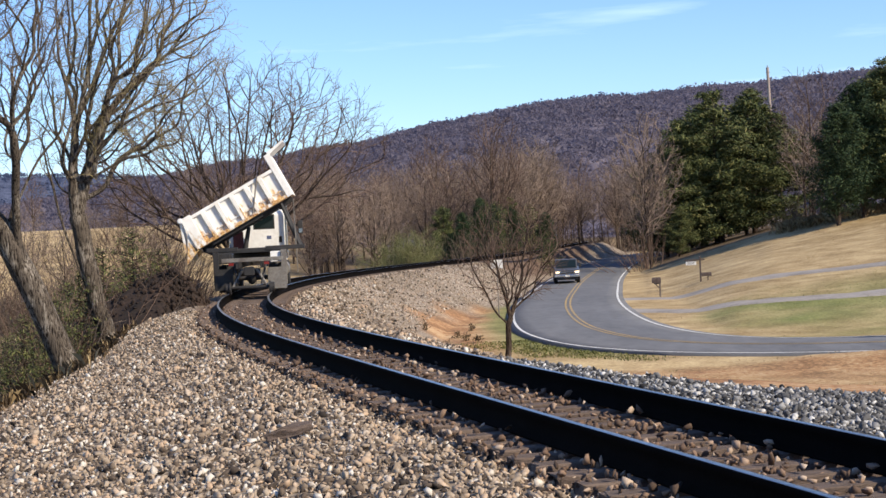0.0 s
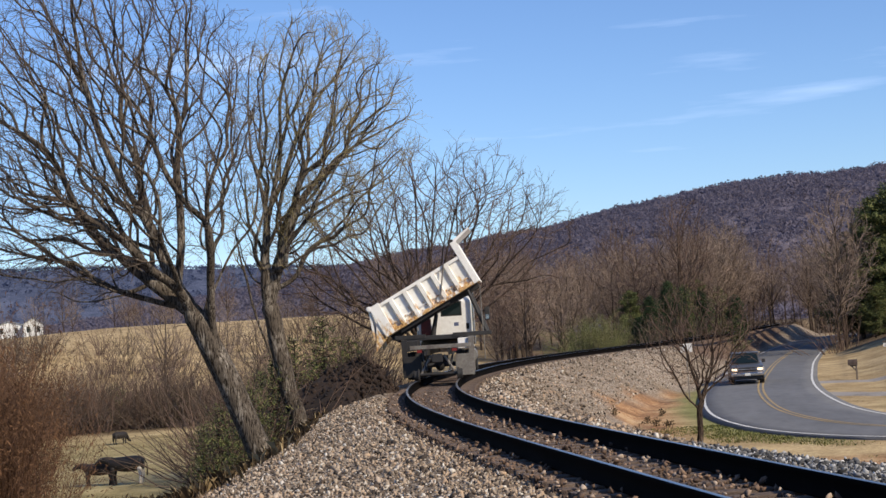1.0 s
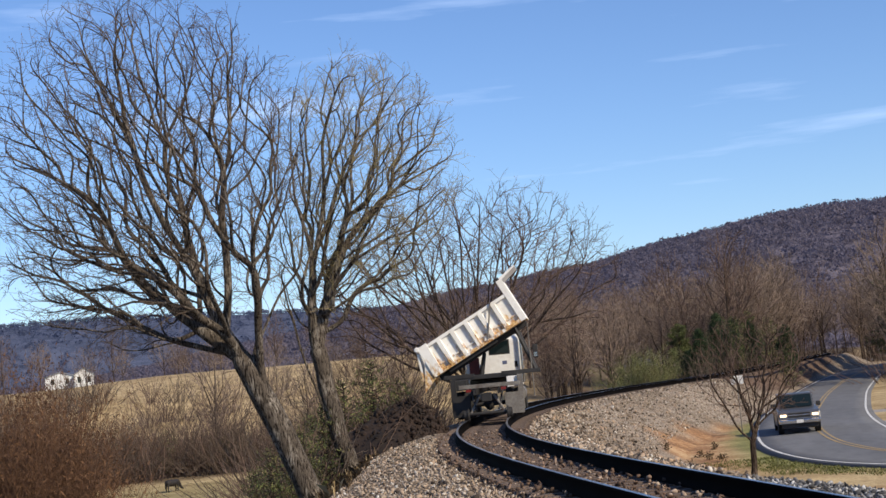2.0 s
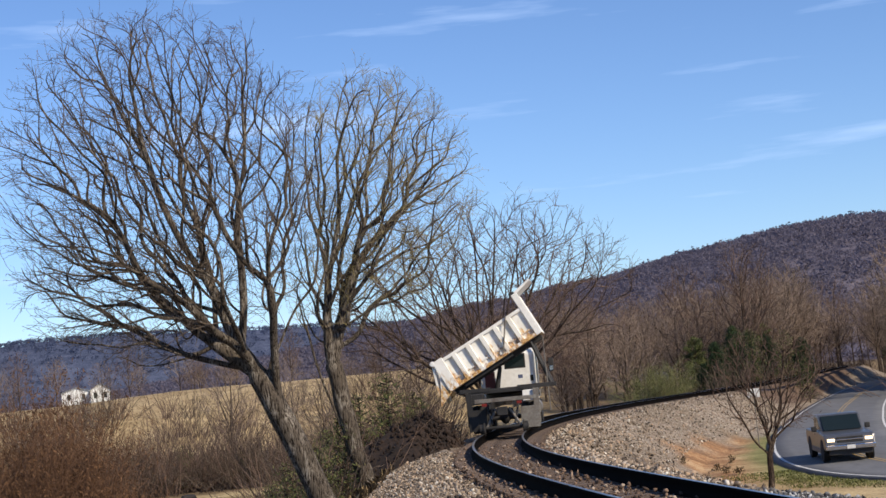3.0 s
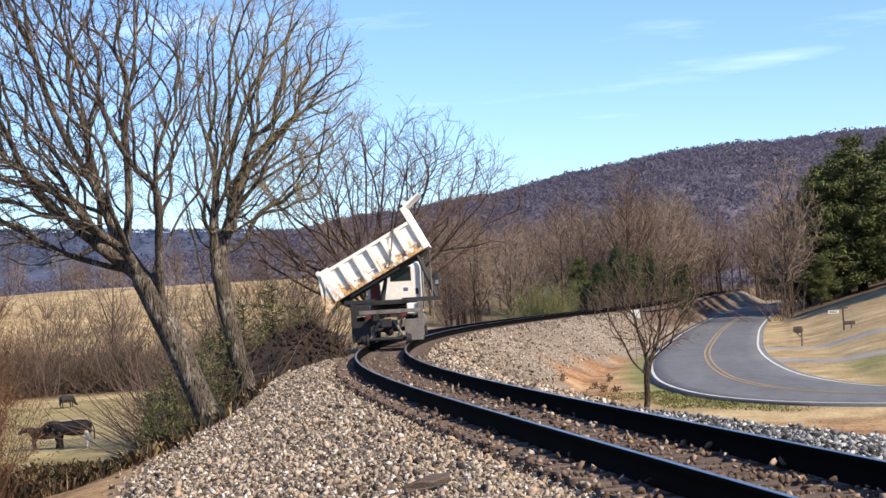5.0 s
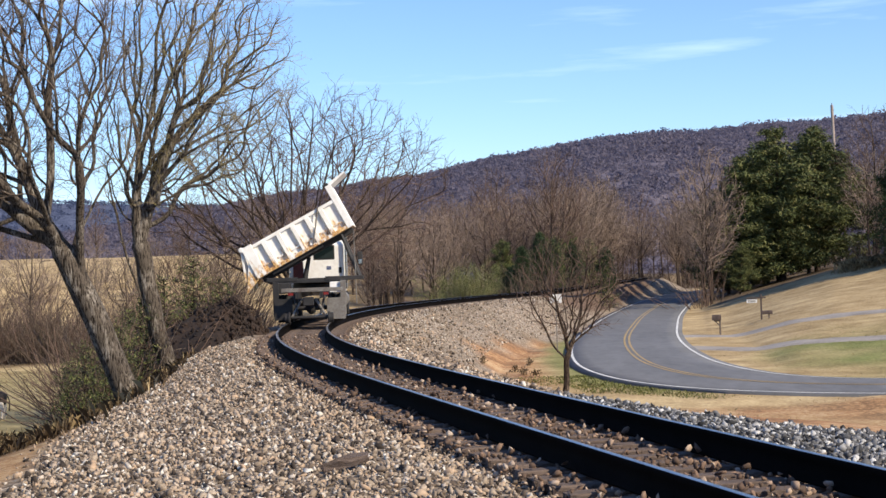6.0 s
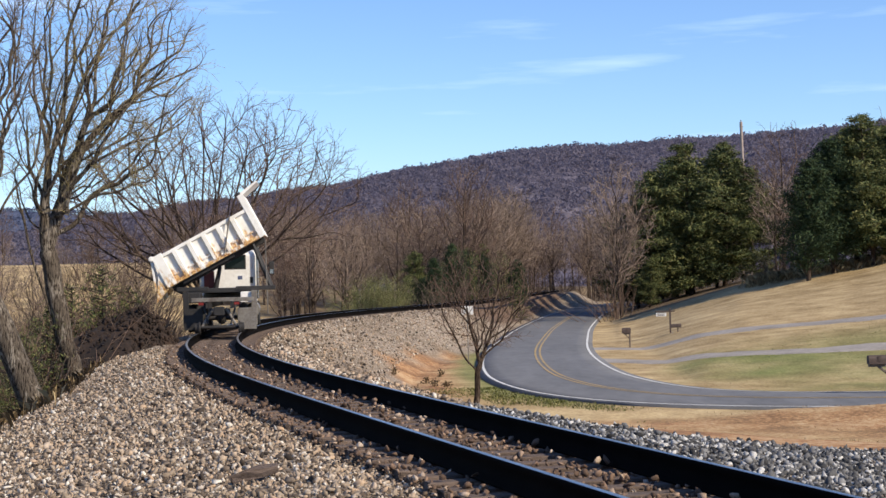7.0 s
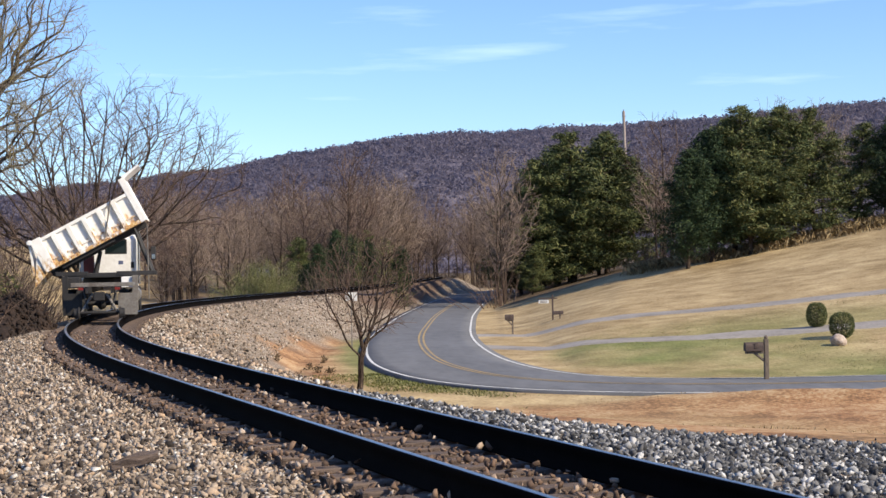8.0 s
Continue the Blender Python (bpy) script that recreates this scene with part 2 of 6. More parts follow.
def track_at(s, u=0.0, z=0.0):
    x, y, th = np.interp(s, S, TX), np.interp(s, S, TY), np.interp(s, S, TH)
    return x + u * np.cos(th), y - u * np.sin(th), np.interp(s, S, TZ) + z, th


def track_uv(x, y):
    """Signed distance right of the track, and the way along it."""
    x, y = np.asarray(x, dtype=float), np.asarray(y, dtype=float)
    shape = x.shape
    x, y = x.ravel(), y.ravel()
    u, s = np.empty(len(x)), np.empty(len(x))
    for a in range(0, len(x), 20000):
        px, py = x[a:a + 20000, None], y[a:a + 20000, None]
        i = ((px - TX) ** 2 + (py - TY) ** 2).argmin(1)
        dx, dy = px[:, 0] - TX[i], py[:, 0] - TY[i]
        u[a:a + 20000] = dx * np.cos(TH[i]) - dy * np.sin(TH[i])
        s[a:a + 20000] = S[i] + dx * np.sin(TH[i]) + dy * np.cos(TH[i])
        far = np.hypot(dx, dy)
        u[a:a + 20000] = np.where(abs(u[a:a + 20000]) < 0.8 * far, np.sign(u[a:a + 20000]) * far, u[a:a + 20000])
    return u.reshape(shape), s.reshape(shape)


# ---- plan of the road ----
ROAD_Z = -2.75


def catmull(points, n=16):
    p = np.array([points[0], *points, points[-1]], dtype=float)
    out = []
    for i in range(1, len(p) - 2):
        a, b, c, d = p[i - 1:i + 3]
        for t in np.arange(n) / n:
            out.append(0.5 * (2 * b + (c - a) * t + (2 * a - 5 * b + 4 * c - d) * t * t + (3 * b - a - 3 * c + d) * t ** 3))
    out.append(p[-2])
    return np.array(out)


ROAD = catmull([(170, 43), (90, 48), (45, 50.8), (24, 51.7), (16.5, 52.2), (11.5, 54.2), (8.6, 58.3), (7.25, 65), (7.1, 74), (8.0, 88),
                (10.0, 105), (13.8, 132), (20.8, 173), (28.5, 205), (42, 235), (75, 262), (140, 285)])


def line_dist(line, x, y):
    x, y = np.asarray(x, dtype=float), np.asarray(y, dtype=float)
    shape = x.shape
    x, y = x.ravel(), y.ravel()
    best = np.full(len(x), 1e9)
    for a, b in zip(line[:-1], line[1:]):
        d = b - a
        t = np.clip(((x - a[0]) * d[0] + (y - a[1]) * d[1]) / (d @ d), 0, 1)
        best = np.minimum(best, np.hypot(x - a[0] - t * d[0], y - a[1] - t * d[1]))
    return best.reshape(shape)


def smooth(a, b, x):
    t = np.clip((np.asarray(x, dtype=float) - a) / (b - a), 0, 1)
    return t * t * (3 - 2 * t)


def wave(x, y, scale, seed=0.0):
    """Cheap smooth unevenness between -1 and 1."""
    x, y = x / scale, y / scale
    return (np.sin(x * 1.7 + 1.3 * np.sin(y * 1.1 + seed) + seed) + np.sin(y * 1.9 + 1.7 * np.sin(x * 0.8 - seed) + 2 * seed) + np.sin((x + y) * 1.3 + seed * 3)) / 3


def height(x, y):
    """Ground height of the whole place."""
    x, y = np.asarray(x, dtype=float), np.asarray(y, dtype=float)
    d, az = np.hypot(x, y), np.degrees(np.arctan2(x, y))
    u, s = track_uv(x, y)
    zt = np.interp(s, S, TZ)
    near = 1 - smooth(16, 42, s)
    # pasture on the outer side of the curve: a hollow, then a long rise to a crest
    past = -4.6 - 1.3 * smooth(75, 115, d) + (11.4 + 0.12 * (-17 - az) * 0 - 0.9 * smooth(-17, -26, az)) * smooth(150, 285, d) - 26 * smooth(290, 520, d)
    past = past + 0.25 * wave(x, y, 14, 1.0) + 0.06 * wave(x, y, 3, 2.0) + smooth(-10, 0, az) * (2.3 - 9.0 * smooth(150, 285, d) + 22 * smooth(290, 520, d))
    v = -u
    edge = 3.3 + 2.6 * near
    toe = zt - 0.12 - 0.34 * np.clip((v - 2.0) / (edge - 2.0), 0, 1) ** 1.15
    left = np.where(v < edge, toe, toe - (0.62 - 0.53 * near) * (v - edge))
    left = np.where(v < 2.0, zt - 0.12 - 0.05 * (1 - smooth(1.3, 1.9, v)), left)
    left = np.maximum(left, past - 0.0)
    # inner side: bank down to the road's basin, and the mown hill beyond it
    foot = 62 + 36 * (1 - smooth(8.2, 11.5, az))
    top = np.interp(az, [6, 8.7, 12.7, 16.9, 20.9, 25, 32, 60], [0.0, 0.5, 3.0, 4.5, 6.3, 7.9, 10.0, 12.0])
    rise = np.clip((d - foot) / (132 - foot), 0, 1.06) ** 1.15 * top
    rise = rise * smooth(6.3, 8.6, az)
    base = ROAD_Z - 0.08 + rise + 0.12 * wave(x, y, 9, 3.0) * smooth(3.5, 8, line_dist(ROAD, x, y))
    bank = zt - 0.12 - (0.50 - 0.43 * near) * np.maximum(u - 2.1, 0) - 0.05 * smooth(2, 4, u)
    right = np.where(u < 2.1, zt - 0.12 - 0.05 * (1 - smooth(1.3, 1.9, u)), np.maximum(bank, base))
    z = np.where(u < 0, left, right)
    road = line_dist(ROAD, x, y)
    z = np.where(road < 9, z + (np.minimum(z, ROAD_Z - 0.02) - z) * (1 - smooth(3.3, 6.5, road)), z)
    z = z + 0.40 * np.exp(-((road - 5.2) / 1.25) ** 2) * smooth(8.5, 12.0, x) * (1 - smooth(46.5, 49.5, y - 0.0005 * x * x)) * (u > 0)
    rough = smooth(3, 7, abs(u)) * smooth(3.4, 6, road)
    return z + rough * (0.035 * wave(x, y, 1.3, 4.0) + 0.02 * wave(x, y, 0.5, 5.0))


# ---- ground ----
def ground_material():
    m, nt, bsdf = mat_new("ground_cover")

    def att(name):
        a = nt.nodes.new("ShaderNodeAttribute")
        a.attribute_name = name
        return a.outputs["Fac"]

    big, mid, fine = noise_out(nt, 0.05, 4), noise_out(nt, 0.6, 5, 0.6), noise_out(nt, 7.0, 4, 0.65)
    straw = ramp_node(nt, [(0.38, (0.27, 0.195, 0.10)), (0.50, (0.43, 0.325, 0.18)), (0.62, (0.57, 0.455, 0.265))], mix_col(nt, mid, fine, 0.5))
    dull = ramp_node(nt, [(0.40, (0.68, 0.64, 0.58)), (0.60, (1.03, 1.01, 0.98))], mix_col(nt, big, noise_out(nt, 0.22, 4, 0.6), 0.55))
    straw = mix_col(nt, straw, dull, 1.0, "MULTIPLY")
    green = ramp_node(nt, [(0.32, (0.075, 0.095, 0.030)), (0.55, (0.17, 0.19, 0.06)), (0.72, (0.32, 0.29, 0.12))], mix_col(nt, mid, fine, 0.6))
    clay = ramp_node(nt, [(0.40, (0.15, 0.082, 0.045)), (0.49, (0.325, 0.172, 0.080)), (0.59, (0.46, 0.32, 0.18))], mix_col(nt, mid, fine, 0.5))
    stone = nt.nodes.new("ShaderNodeTexVoronoi")
    stone.inputs["Scale"].default_value = 13.0
    tc = nt.nodes.new("ShaderNodeTexCoord")
    nt.links.new(tc.outputs["Object"], stone.inputs["Vector"])
    grit = ramp_node(nt, [(0.0, (0.07, 0.056, 0.045)), (0.35, (0.185, 0.15, 0.118)), (0.7, (0.33, 0.275, 0.22)), (1.0, (0.53, 0.48, 0.41))], stone.outputs["Color"])
    grit = mix_col(nt, grit, dull, 1.0, "MULTIPLY")
    bed = ramp_node(nt, [(0.3, (0.055, 0.036, 0.026)), (0.55, (0.14, 0.095, 0.07)), (0.75, (0.27, 0.20, 0.15))], fine)
    brush = ramp_node(nt, [(0.36, (0.05, 0.037, 0.023)), (0.5, (0.12, 0.085, 0.052)), (0.64, (0.21, 0.155, 0.095))], mix_col(nt, mid, fine, 0.5))
    col = mix_col(nt, straw, green, att("green"))
    col = mix_col(nt, col, brush, att("brush"))
    col = mix_col(nt, col, clay, att("clay"))
    col = mix_col(nt, col, grit, att("grit"))
    col = mix_col(nt, col, bed, att("bed"))
    nt.links.new(col, bsdf.inputs["Base Color"])
    bsdf.inputs["Roughness"].default_value = 0.95
    bsdf.inputs["Specular IOR Level"].default_value = 0.15
    bump_to(nt, bsdf, mix_col(nt, fine, stone.outputs["Distance"], att("grit")), 0.5, 0.06)
    return m


def build_ground():
    az = np.radians(np.concatenate([np.arange(-30, 26, 0.2), np.arange(26, 330, 4.0)]))
    radii = np.concatenate([[0.02, 0.3, 0.7], 1.2 * 1.026 ** np.arange(0, 308)])
    a, r = np.meshgrid(az, radii, indexing="ij")
    x, y = r * np.sin(a), r * np.cos(a)
    z = height(x, y)
    n, k = a.shape
    verts = np.stack([x, y, z], -1).reshape(-1, 3)
    verts = np.vstack([verts, [[0, 0, float(height(np.array([0.0]), np.array([0.0]))[0])]]])
    i, j = np.meshgrid(np.arange(n), np.arange(k - 1), indexing="ij")
    i2 = (i + 1) % n
    quads = np.stack([i * k + j, i * k + j + 1, i2 * k + j + 1, i2 * k + j], -1).reshape(-1, 4)
    ring = np.arange(0, n, 2)
    middle = np.stack([np.full(len(ring), n * k), ring * k, (ring + 1) * k, (ring + 2) % n * k], -1)
    verts[-1, :2] = (0.006, 0.004)
    me = mesh_np("ground", verts, np.vstack([quads, middle]), ground_material(), smooth=True)
    x, y, z = verts[:, 0], verts[:, 1], verts[:, 2]
    u, s = track_uv(x, y)
    road = line_dist(ROAD, x, y)
    d, azd = np.hypot(x, y), np.degrees(np.arctan2(x, y))
    near = 1 - smooth(16, 42, s)
    wob = wave(x, y, 2.2, 1.5) * 0.5 + wave(x, y, 0.7, 0.3) * 0.25
    edge_r = np.interp(s, [6, 13, 16.7, 18.2, 20, 24, 32, 38], [9.5, 8.5, 6.3, 4.3, 3.1, 1.8, 2.7, 6.0])
    bed = (1 - smooth(1.35, 1.75, abs(u) + 0.25 * wob))
    grit = np.where(u < 0, 1 - smooth(3.6, 4.0, -u - 2.5 * near + 0.3 * wob),
                    1 - smooth(edge_r - 0.6, edge_r + 0.8, u + 2.2 * wob + 0.8 * wave(x, y, 4.0, 3.0)))
    clay = np.where(u > 0, smooth(2.5, 4.0, u) * (1 - smooth(7.5 + 34 * near, 10 + 38 * near, u + wob)) * smooth(3.2, 5.0, road + wob) * (1 - smooth(88, 108, s)), 0.75 * near * (1 - smooth(7, 13, -u + 2 * wob)))
    verge = 0.8 * (1 - smooth(3.6, 5.2, road + 1.3 * wob)) * smooth(45, 52, y) * (1 - smooth(5.5, 8.5, x)) * (u > 0)
    front = (u > 2.5) * (1 - smooth(46.5, 49.5, y + wob)) * smooth(2.5, 4.5, x) * np.clip(0.72 + 0.55 * wave(x, y, 5.5, 2.4) + 0.5 * wob, 0, 1)
    clay = np.maximum(clay * (1 - smooth(6, 9, x)), front) * (1 - verge)
    lawn = np.where(u > 0, smooth(57, 60, d) * (1 - smooth(74, 92, d + 6 * wob)) * smooth(9, 11, azd) * np.clip(0.5 + 0.75 * wave(x, y, 6.0, 1.1) + 0.5 * wob, 0, 0.95), 0)
    green = np.maximum(verge, lawn)
    pasture = np.where(u < 0, (1 - smooth(120, 150, d)) * smooth(45, 60, d) * 0.35, 0)
    green = np.clip(np.maximum(green, pasture) + 0.15 * wob * (green > 0.05), 0, 1)
    brush = np.where((u < 0), smooth(3.6, 4.6, -u - 2.4 * near) * (1 - smooth(52, 66, d)) * (1 - 0.8 * near), 0)
    brush = np.maximum(brush, np.where((u > 0) & (road > 4.5) & (azd < 8.2) & (y > 95), 1.0, 0.0) * smooth(4.5, 6.5, road + wob))
    brush = np.maximum(brush, smooth(133, 138, d) * smooth(8.0, 8.8, azd) * (u > 0))
    brush = np.maximum(brush, smooth(300, 340, d))
    brush = np.maximum(brush, (u < 0) * smooth(138, 146, d + 6 * wob) * (1 - smooth(172, 190, d + 8 * wob)) * (azd < -8) * 0.9)
    brush = np.maximum(brush, (u < -4) * smooth(-6, -4, azd) * smooth(92, 104, d + 5 * wob) * 0.9)
    for name, data in (("bed", bed), ("grit", grit), ("clay", clay), ("green", green), ("brush", brush)):
        me.attributes.new(name, "FLOAT", "POINT").data.foreach_set("value", np.clip(data, 0, 1).astype(np.float32))
    return tagged(new("ground", me), "dry straw-coloured grass, clay and ballast banks", "ground", kind="structure")


build_ground()


def ribbon(name, line, offset, width, z, material, crown=0.0, thick=0.0):
    """A strip along a line; offset to the right of its direction."""
    d = np.gradient(line, axis=0)
    d /= np.linalg.norm(d, axis=1)[:, None]
    nrm = np.stack([d[:, 1], -d[:, 0]], 1)
    cols = np.linspace(-0.5, 0.5, 7 if width > 2 else 2) * width + offset
    verts, k = [], len(cols)
    for p, q, zz in zip(line, nrm, np.broadcast_to(z, len(line))):
        for c in cols:
            verts.append((p[0] + q[0] * c, p[1] + q[1] * c, zz + crown * (1 - (c / 3.4) ** 2)))
    faces = [(i * k + j, (i + 1) * k + j, (i + 1) * k + j + 1, i * k + j + 1) for i in range(len(line) - 1) for j in range(k - 1)]
    if thick:
        low = len(verts)
        verts += [(x, y, zz - thick) for x, y, zz in verts]
        for i in range(len(line) - 1):
            for j, flip in ((0, False), (k - 1, True)):
                q = (i * k + j, low + i * k + j, low + (i + 1) * k + j, (i + 1) * k + j)
                faces.append(q if not flip else q[::-1])
    return new(name, mesh_np(name, verts, faces, material, smooth=True))


def build_road():
    fine = catmull(ROAD[::4], 10)
    tagged(ribbon("road", fine, 0, 6.7, ROAD_Z, ASPHALT, crown=0.05, thick=0.25), "worn grey two-lane asphalt road", "road", kind="structure")
    for name, off, w, mat in (("edge_line", -3.0, 0.13, LINE_WHITE), ("edge_line", 3.0, 0.13, LINE_WHITE), ("centre_line", -0.13, 0.11, LINE_YELLOW), ("centre_line", 0.13, 0.11, LINE_YELLOW)):
        ob = ribbon(name, fine, off, w, ROAD_Z + 0.008, mat, crown=0.05)
        tagged(ob, "painted white road edge line" if "edge" in name else "double yellow centre line", "road marking", kind="structure")


build_road()


def build_drives():
    for pts in ([(9.5, 93), (14, 91.5), (20, 89), (28, 86), (38, 83), (52, 80)], [(9.2, 82), (12.5, 78), (17, 74.5), (23, 72.5), (31, 71), (45, 69)]):
        line = catmull(pts, 24)
        d = np.gradient(line, axis=0)
        d /= np.linalg.norm(d, axis=1)[:, None]
        nrm = np.stack([d[:, 1], -d[:, 0]], 1)
        cols = np.linspace(-1.35, 1.35, 8)
        p = line[:, None, :] + nrm[:, None, :] * cols[None, :, None]
        z = height(p[..., 0], p[..., 1]) + 0.05
        z[:, 0] -= 0.12
        z[:, -1] -= 0.12
        v = np.concatenate([p, z[..., None]], -1).reshape(-1, 3)
        k = len(cols)
        f = [(i * k + j, (i + 1) * k + j, (i + 1) * k + j + 1, i * k + j + 1) for i in range(len(line) - 1) for j in range(k - 1)]
        tagged(new("driveway", mesh_np("driveway", v, f, DRIVE, smooth=True)), "pale gravel driveway across the dry lawn", "driveway", kind="structure")


build_drives()


# ---- railway ----
RAIL_PROFILE = [(-0.076, 0.0), (0.076, 0.0), (0.076, 0.012), (0.012, 0.034), (0.010, 0.135), (0.036, 0.150), (0.037, 0.178), (0.030, 0.186), (-0.030, 0.186), (-0.037, 0.178), (-0.036, 0.150), (-0.010, 0.135), (-0.012, 0.034), (-0.076, 0.012)]


def build_track():
    track = tagged(new("railway_track"), "curved single railway track on wooden ties", "railway track", kind="structure")
    ss = np.arange(-30, 215, 0.5)
    for u in (-0.752, 0.752):
        k = len(RAIL_PROFILE)
        verts, faces = [], []
        for s in ss:
            for a, h in RAIL_PROFILE:
                x, y, z, _ = track_at(s, u + a * 1.05, h * 1.34 - 0.059)
                verts.append((x, y, z))
        for i in range(len(ss) - 1):
            for j in range(k):
                j2 = (j + 1) % k
                faces.append((i * k + j, i * k + j2, (i + 1) * k + j2, (i + 1) * k + j))
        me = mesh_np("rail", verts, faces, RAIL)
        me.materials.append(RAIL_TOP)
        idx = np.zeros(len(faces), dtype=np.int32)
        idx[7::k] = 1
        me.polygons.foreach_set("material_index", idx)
        rail = new("rail", me)
        rail.parent = track
        tagged(rail, "rusty steel rail darkened for shade, with a polished head")
    rnd = random.Random(4)
    meshes = []
    for i in range(4):
        bm = box_bm(-1.3, 1.3, -0.115, 0.115, -0.17, 0.0, 0.012)
        for v in bm.verts:
            v.co.x += rnd.uniform(-0.03, 0.03)
            v.co.z += rnd.uniform(-0.008, 0.004)
        me = bpy.data.meshes.new("tie")
        bm.to_mesh(me)
        bm.free()
        me.materials.append(TIE)
        meshes.append(me)
    for i in range(250):
        s = -8 + i * 0.52
        x, y, z, th = track_at(s)
        tie = new("tie", meshes[i % 4])
        tie.parent = track
        tie.matrix_world = Matrix.Translation((x, y, z - 0.062)) @ Matrix.Rotation(-th + rnd.uniform(-0.02, 0.02), 4, "Z")
    return track


build_track()


def stone_shapes(n, seed):
    rng = np.random.default_rng(seed)
    bm = bmesh.new()
    bmesh.ops.create_icosphere(bm, subdivisions=1, radius=1.0)
    bm.verts.ensure_lookup_table()
    v = np.array([q.co[:] for q in bm.verts])
    f = np.array([[q.index for q in p.verts] for p in bm.faces])
    bm.free()
    out = []
    for _ in range(n):
        w = v * (1 + rng.uniform(-0.25, 0.3, (len(v), 1)))
        for _ in range(6):
            face = rng.normal(size=3)
            face /= np.linalg.norm(face)
            w = w - np.maximum(w @ face - rng.uniform(0.18, 0.55), 0)[:, None] * face
        out.append(w * rng.uniform(0.62, 1.9, 3))
    return out, f


def scatter_stones(name, x, y, size, material, label, seed, sink=0.25):
    rng = np.random.default_rng(seed)
    shapes, f = stone_shapes(24, seed)
    shapes = np.array(shapes)
    n = len(x)
    z = height(x, y)
    q = rng.normal(size=(n, 4))
    q /= np.linalg.norm(q, axis=1)[:, None]
    w, a, b, c = q.T
    rot = np.stack([1 - 2 * (b * b + c * c), 2 * (a * b - c * w), 2 * (a * c + b * w), 2 * (a * b + c * w), 1 - 2 * (a * a + c * c), 2 * (b * c - a * w), 2 * (a * c - b * w), 2 * (b * c + a * w), 1 - 2 * (a * a + b * b)], -1).reshape(n, 3, 3)
    sz = size * np.clip(rng.lognormal(0, 0.36, n), 0.4, 1.9)
    v = np.einsum("nij,nkj->nki", rot, shapes[rng.integers(0, 24, n)]) * sz[:, None, None]
    v += np.stack([x, y, z + sz * sink * rng.uniform(0.2, 2.2, n)], -1)[:, None, :]
    k = v.shape[1]
    faces = (f[None] + (np.arange(n) * k)[:, None, None]).reshape(-1, 3)
    ob = new(name, mesh_np(name, v.reshape(-1, 3), faces, material))
    return tagged(ob, label, "stones", kind="stuff")


def build_ballast():
    rng = np.random.default_rng(11)
    n = 270000
    s = rng.uniform(4, 50, n)
    u = rng.uniform(-7.2, 9.8, n)
    x, y, _, _ = track_at(s, u)
    az, d = np.degrees(np.arctan2(x, y)), np.hypot(x, y)
    near = 1 - smooth(16, 42, s)
    seen = (az > -19) & (az < 22.5) & (d > 8)
    wob = rng.normal(0, 0.25, n)
    thin = rng.random(n) < np.clip(1.25 - d / 34, 0.28, 1)
    left = seen & thin & (u < -1.25) & (-u < 3.55 + 2.5 * near + wob)
    scatter_stones("ballast_stones", x[left], y[left], 0.025, STONE, "pale tan and grey crushed ballast stones", 1)
    mid = seen & (abs(u) < 1.35) & (abs(abs(u) - 0.752) > 0.10) & (rng.random(n) < np.clip(0.9 - d / 60, 0.2, 1))
    scatter_stones("track_bed_stones", x[mid], y[mid], 0.022, STONE_BED, "rust-brown stones between the ties", 2, sink=2.1)
    right = seen & (u > 1.3) & (u < np.interp(s, [6, 13, 16.7, 18.2, 20, 24, 32, 38], [9.5, 8.5, 6.3, 4.2, 3.0, 1.7, 2.5, 5.8]) + 1.2 * wob) & (rng.random(n) < 0.85)
    grey = right & (s < 24)
    scatter_stones("gravel_stones", x[grey], y[grey], 0.025, STONE_GREY, "grey crushed gravel beside the track", 3)
    m = 9000
    s2, u2 = rng.uniform(44, 108, m), 1.5 + 4.4 * rng.random(m) ** 1.9
    x2, y2, _, _ = track_at(s2, u2)
    scatter_stones("bank_stones", x2, y2, 0.036, STONE, "pale crushed stones strewn down the inner bank", 9, sink=0.5)
    rest = right & (s >= 24)
    scatter_stones("ballast_stones", x[rest], y[rest], 0.034, STONE, "pale crushed ballast on the inner bank", 5)


build_ballast()


# ---- far hills ----
def unit_rows(v):
    return v / np.linalg.norm(v, axis=1)[:, None]


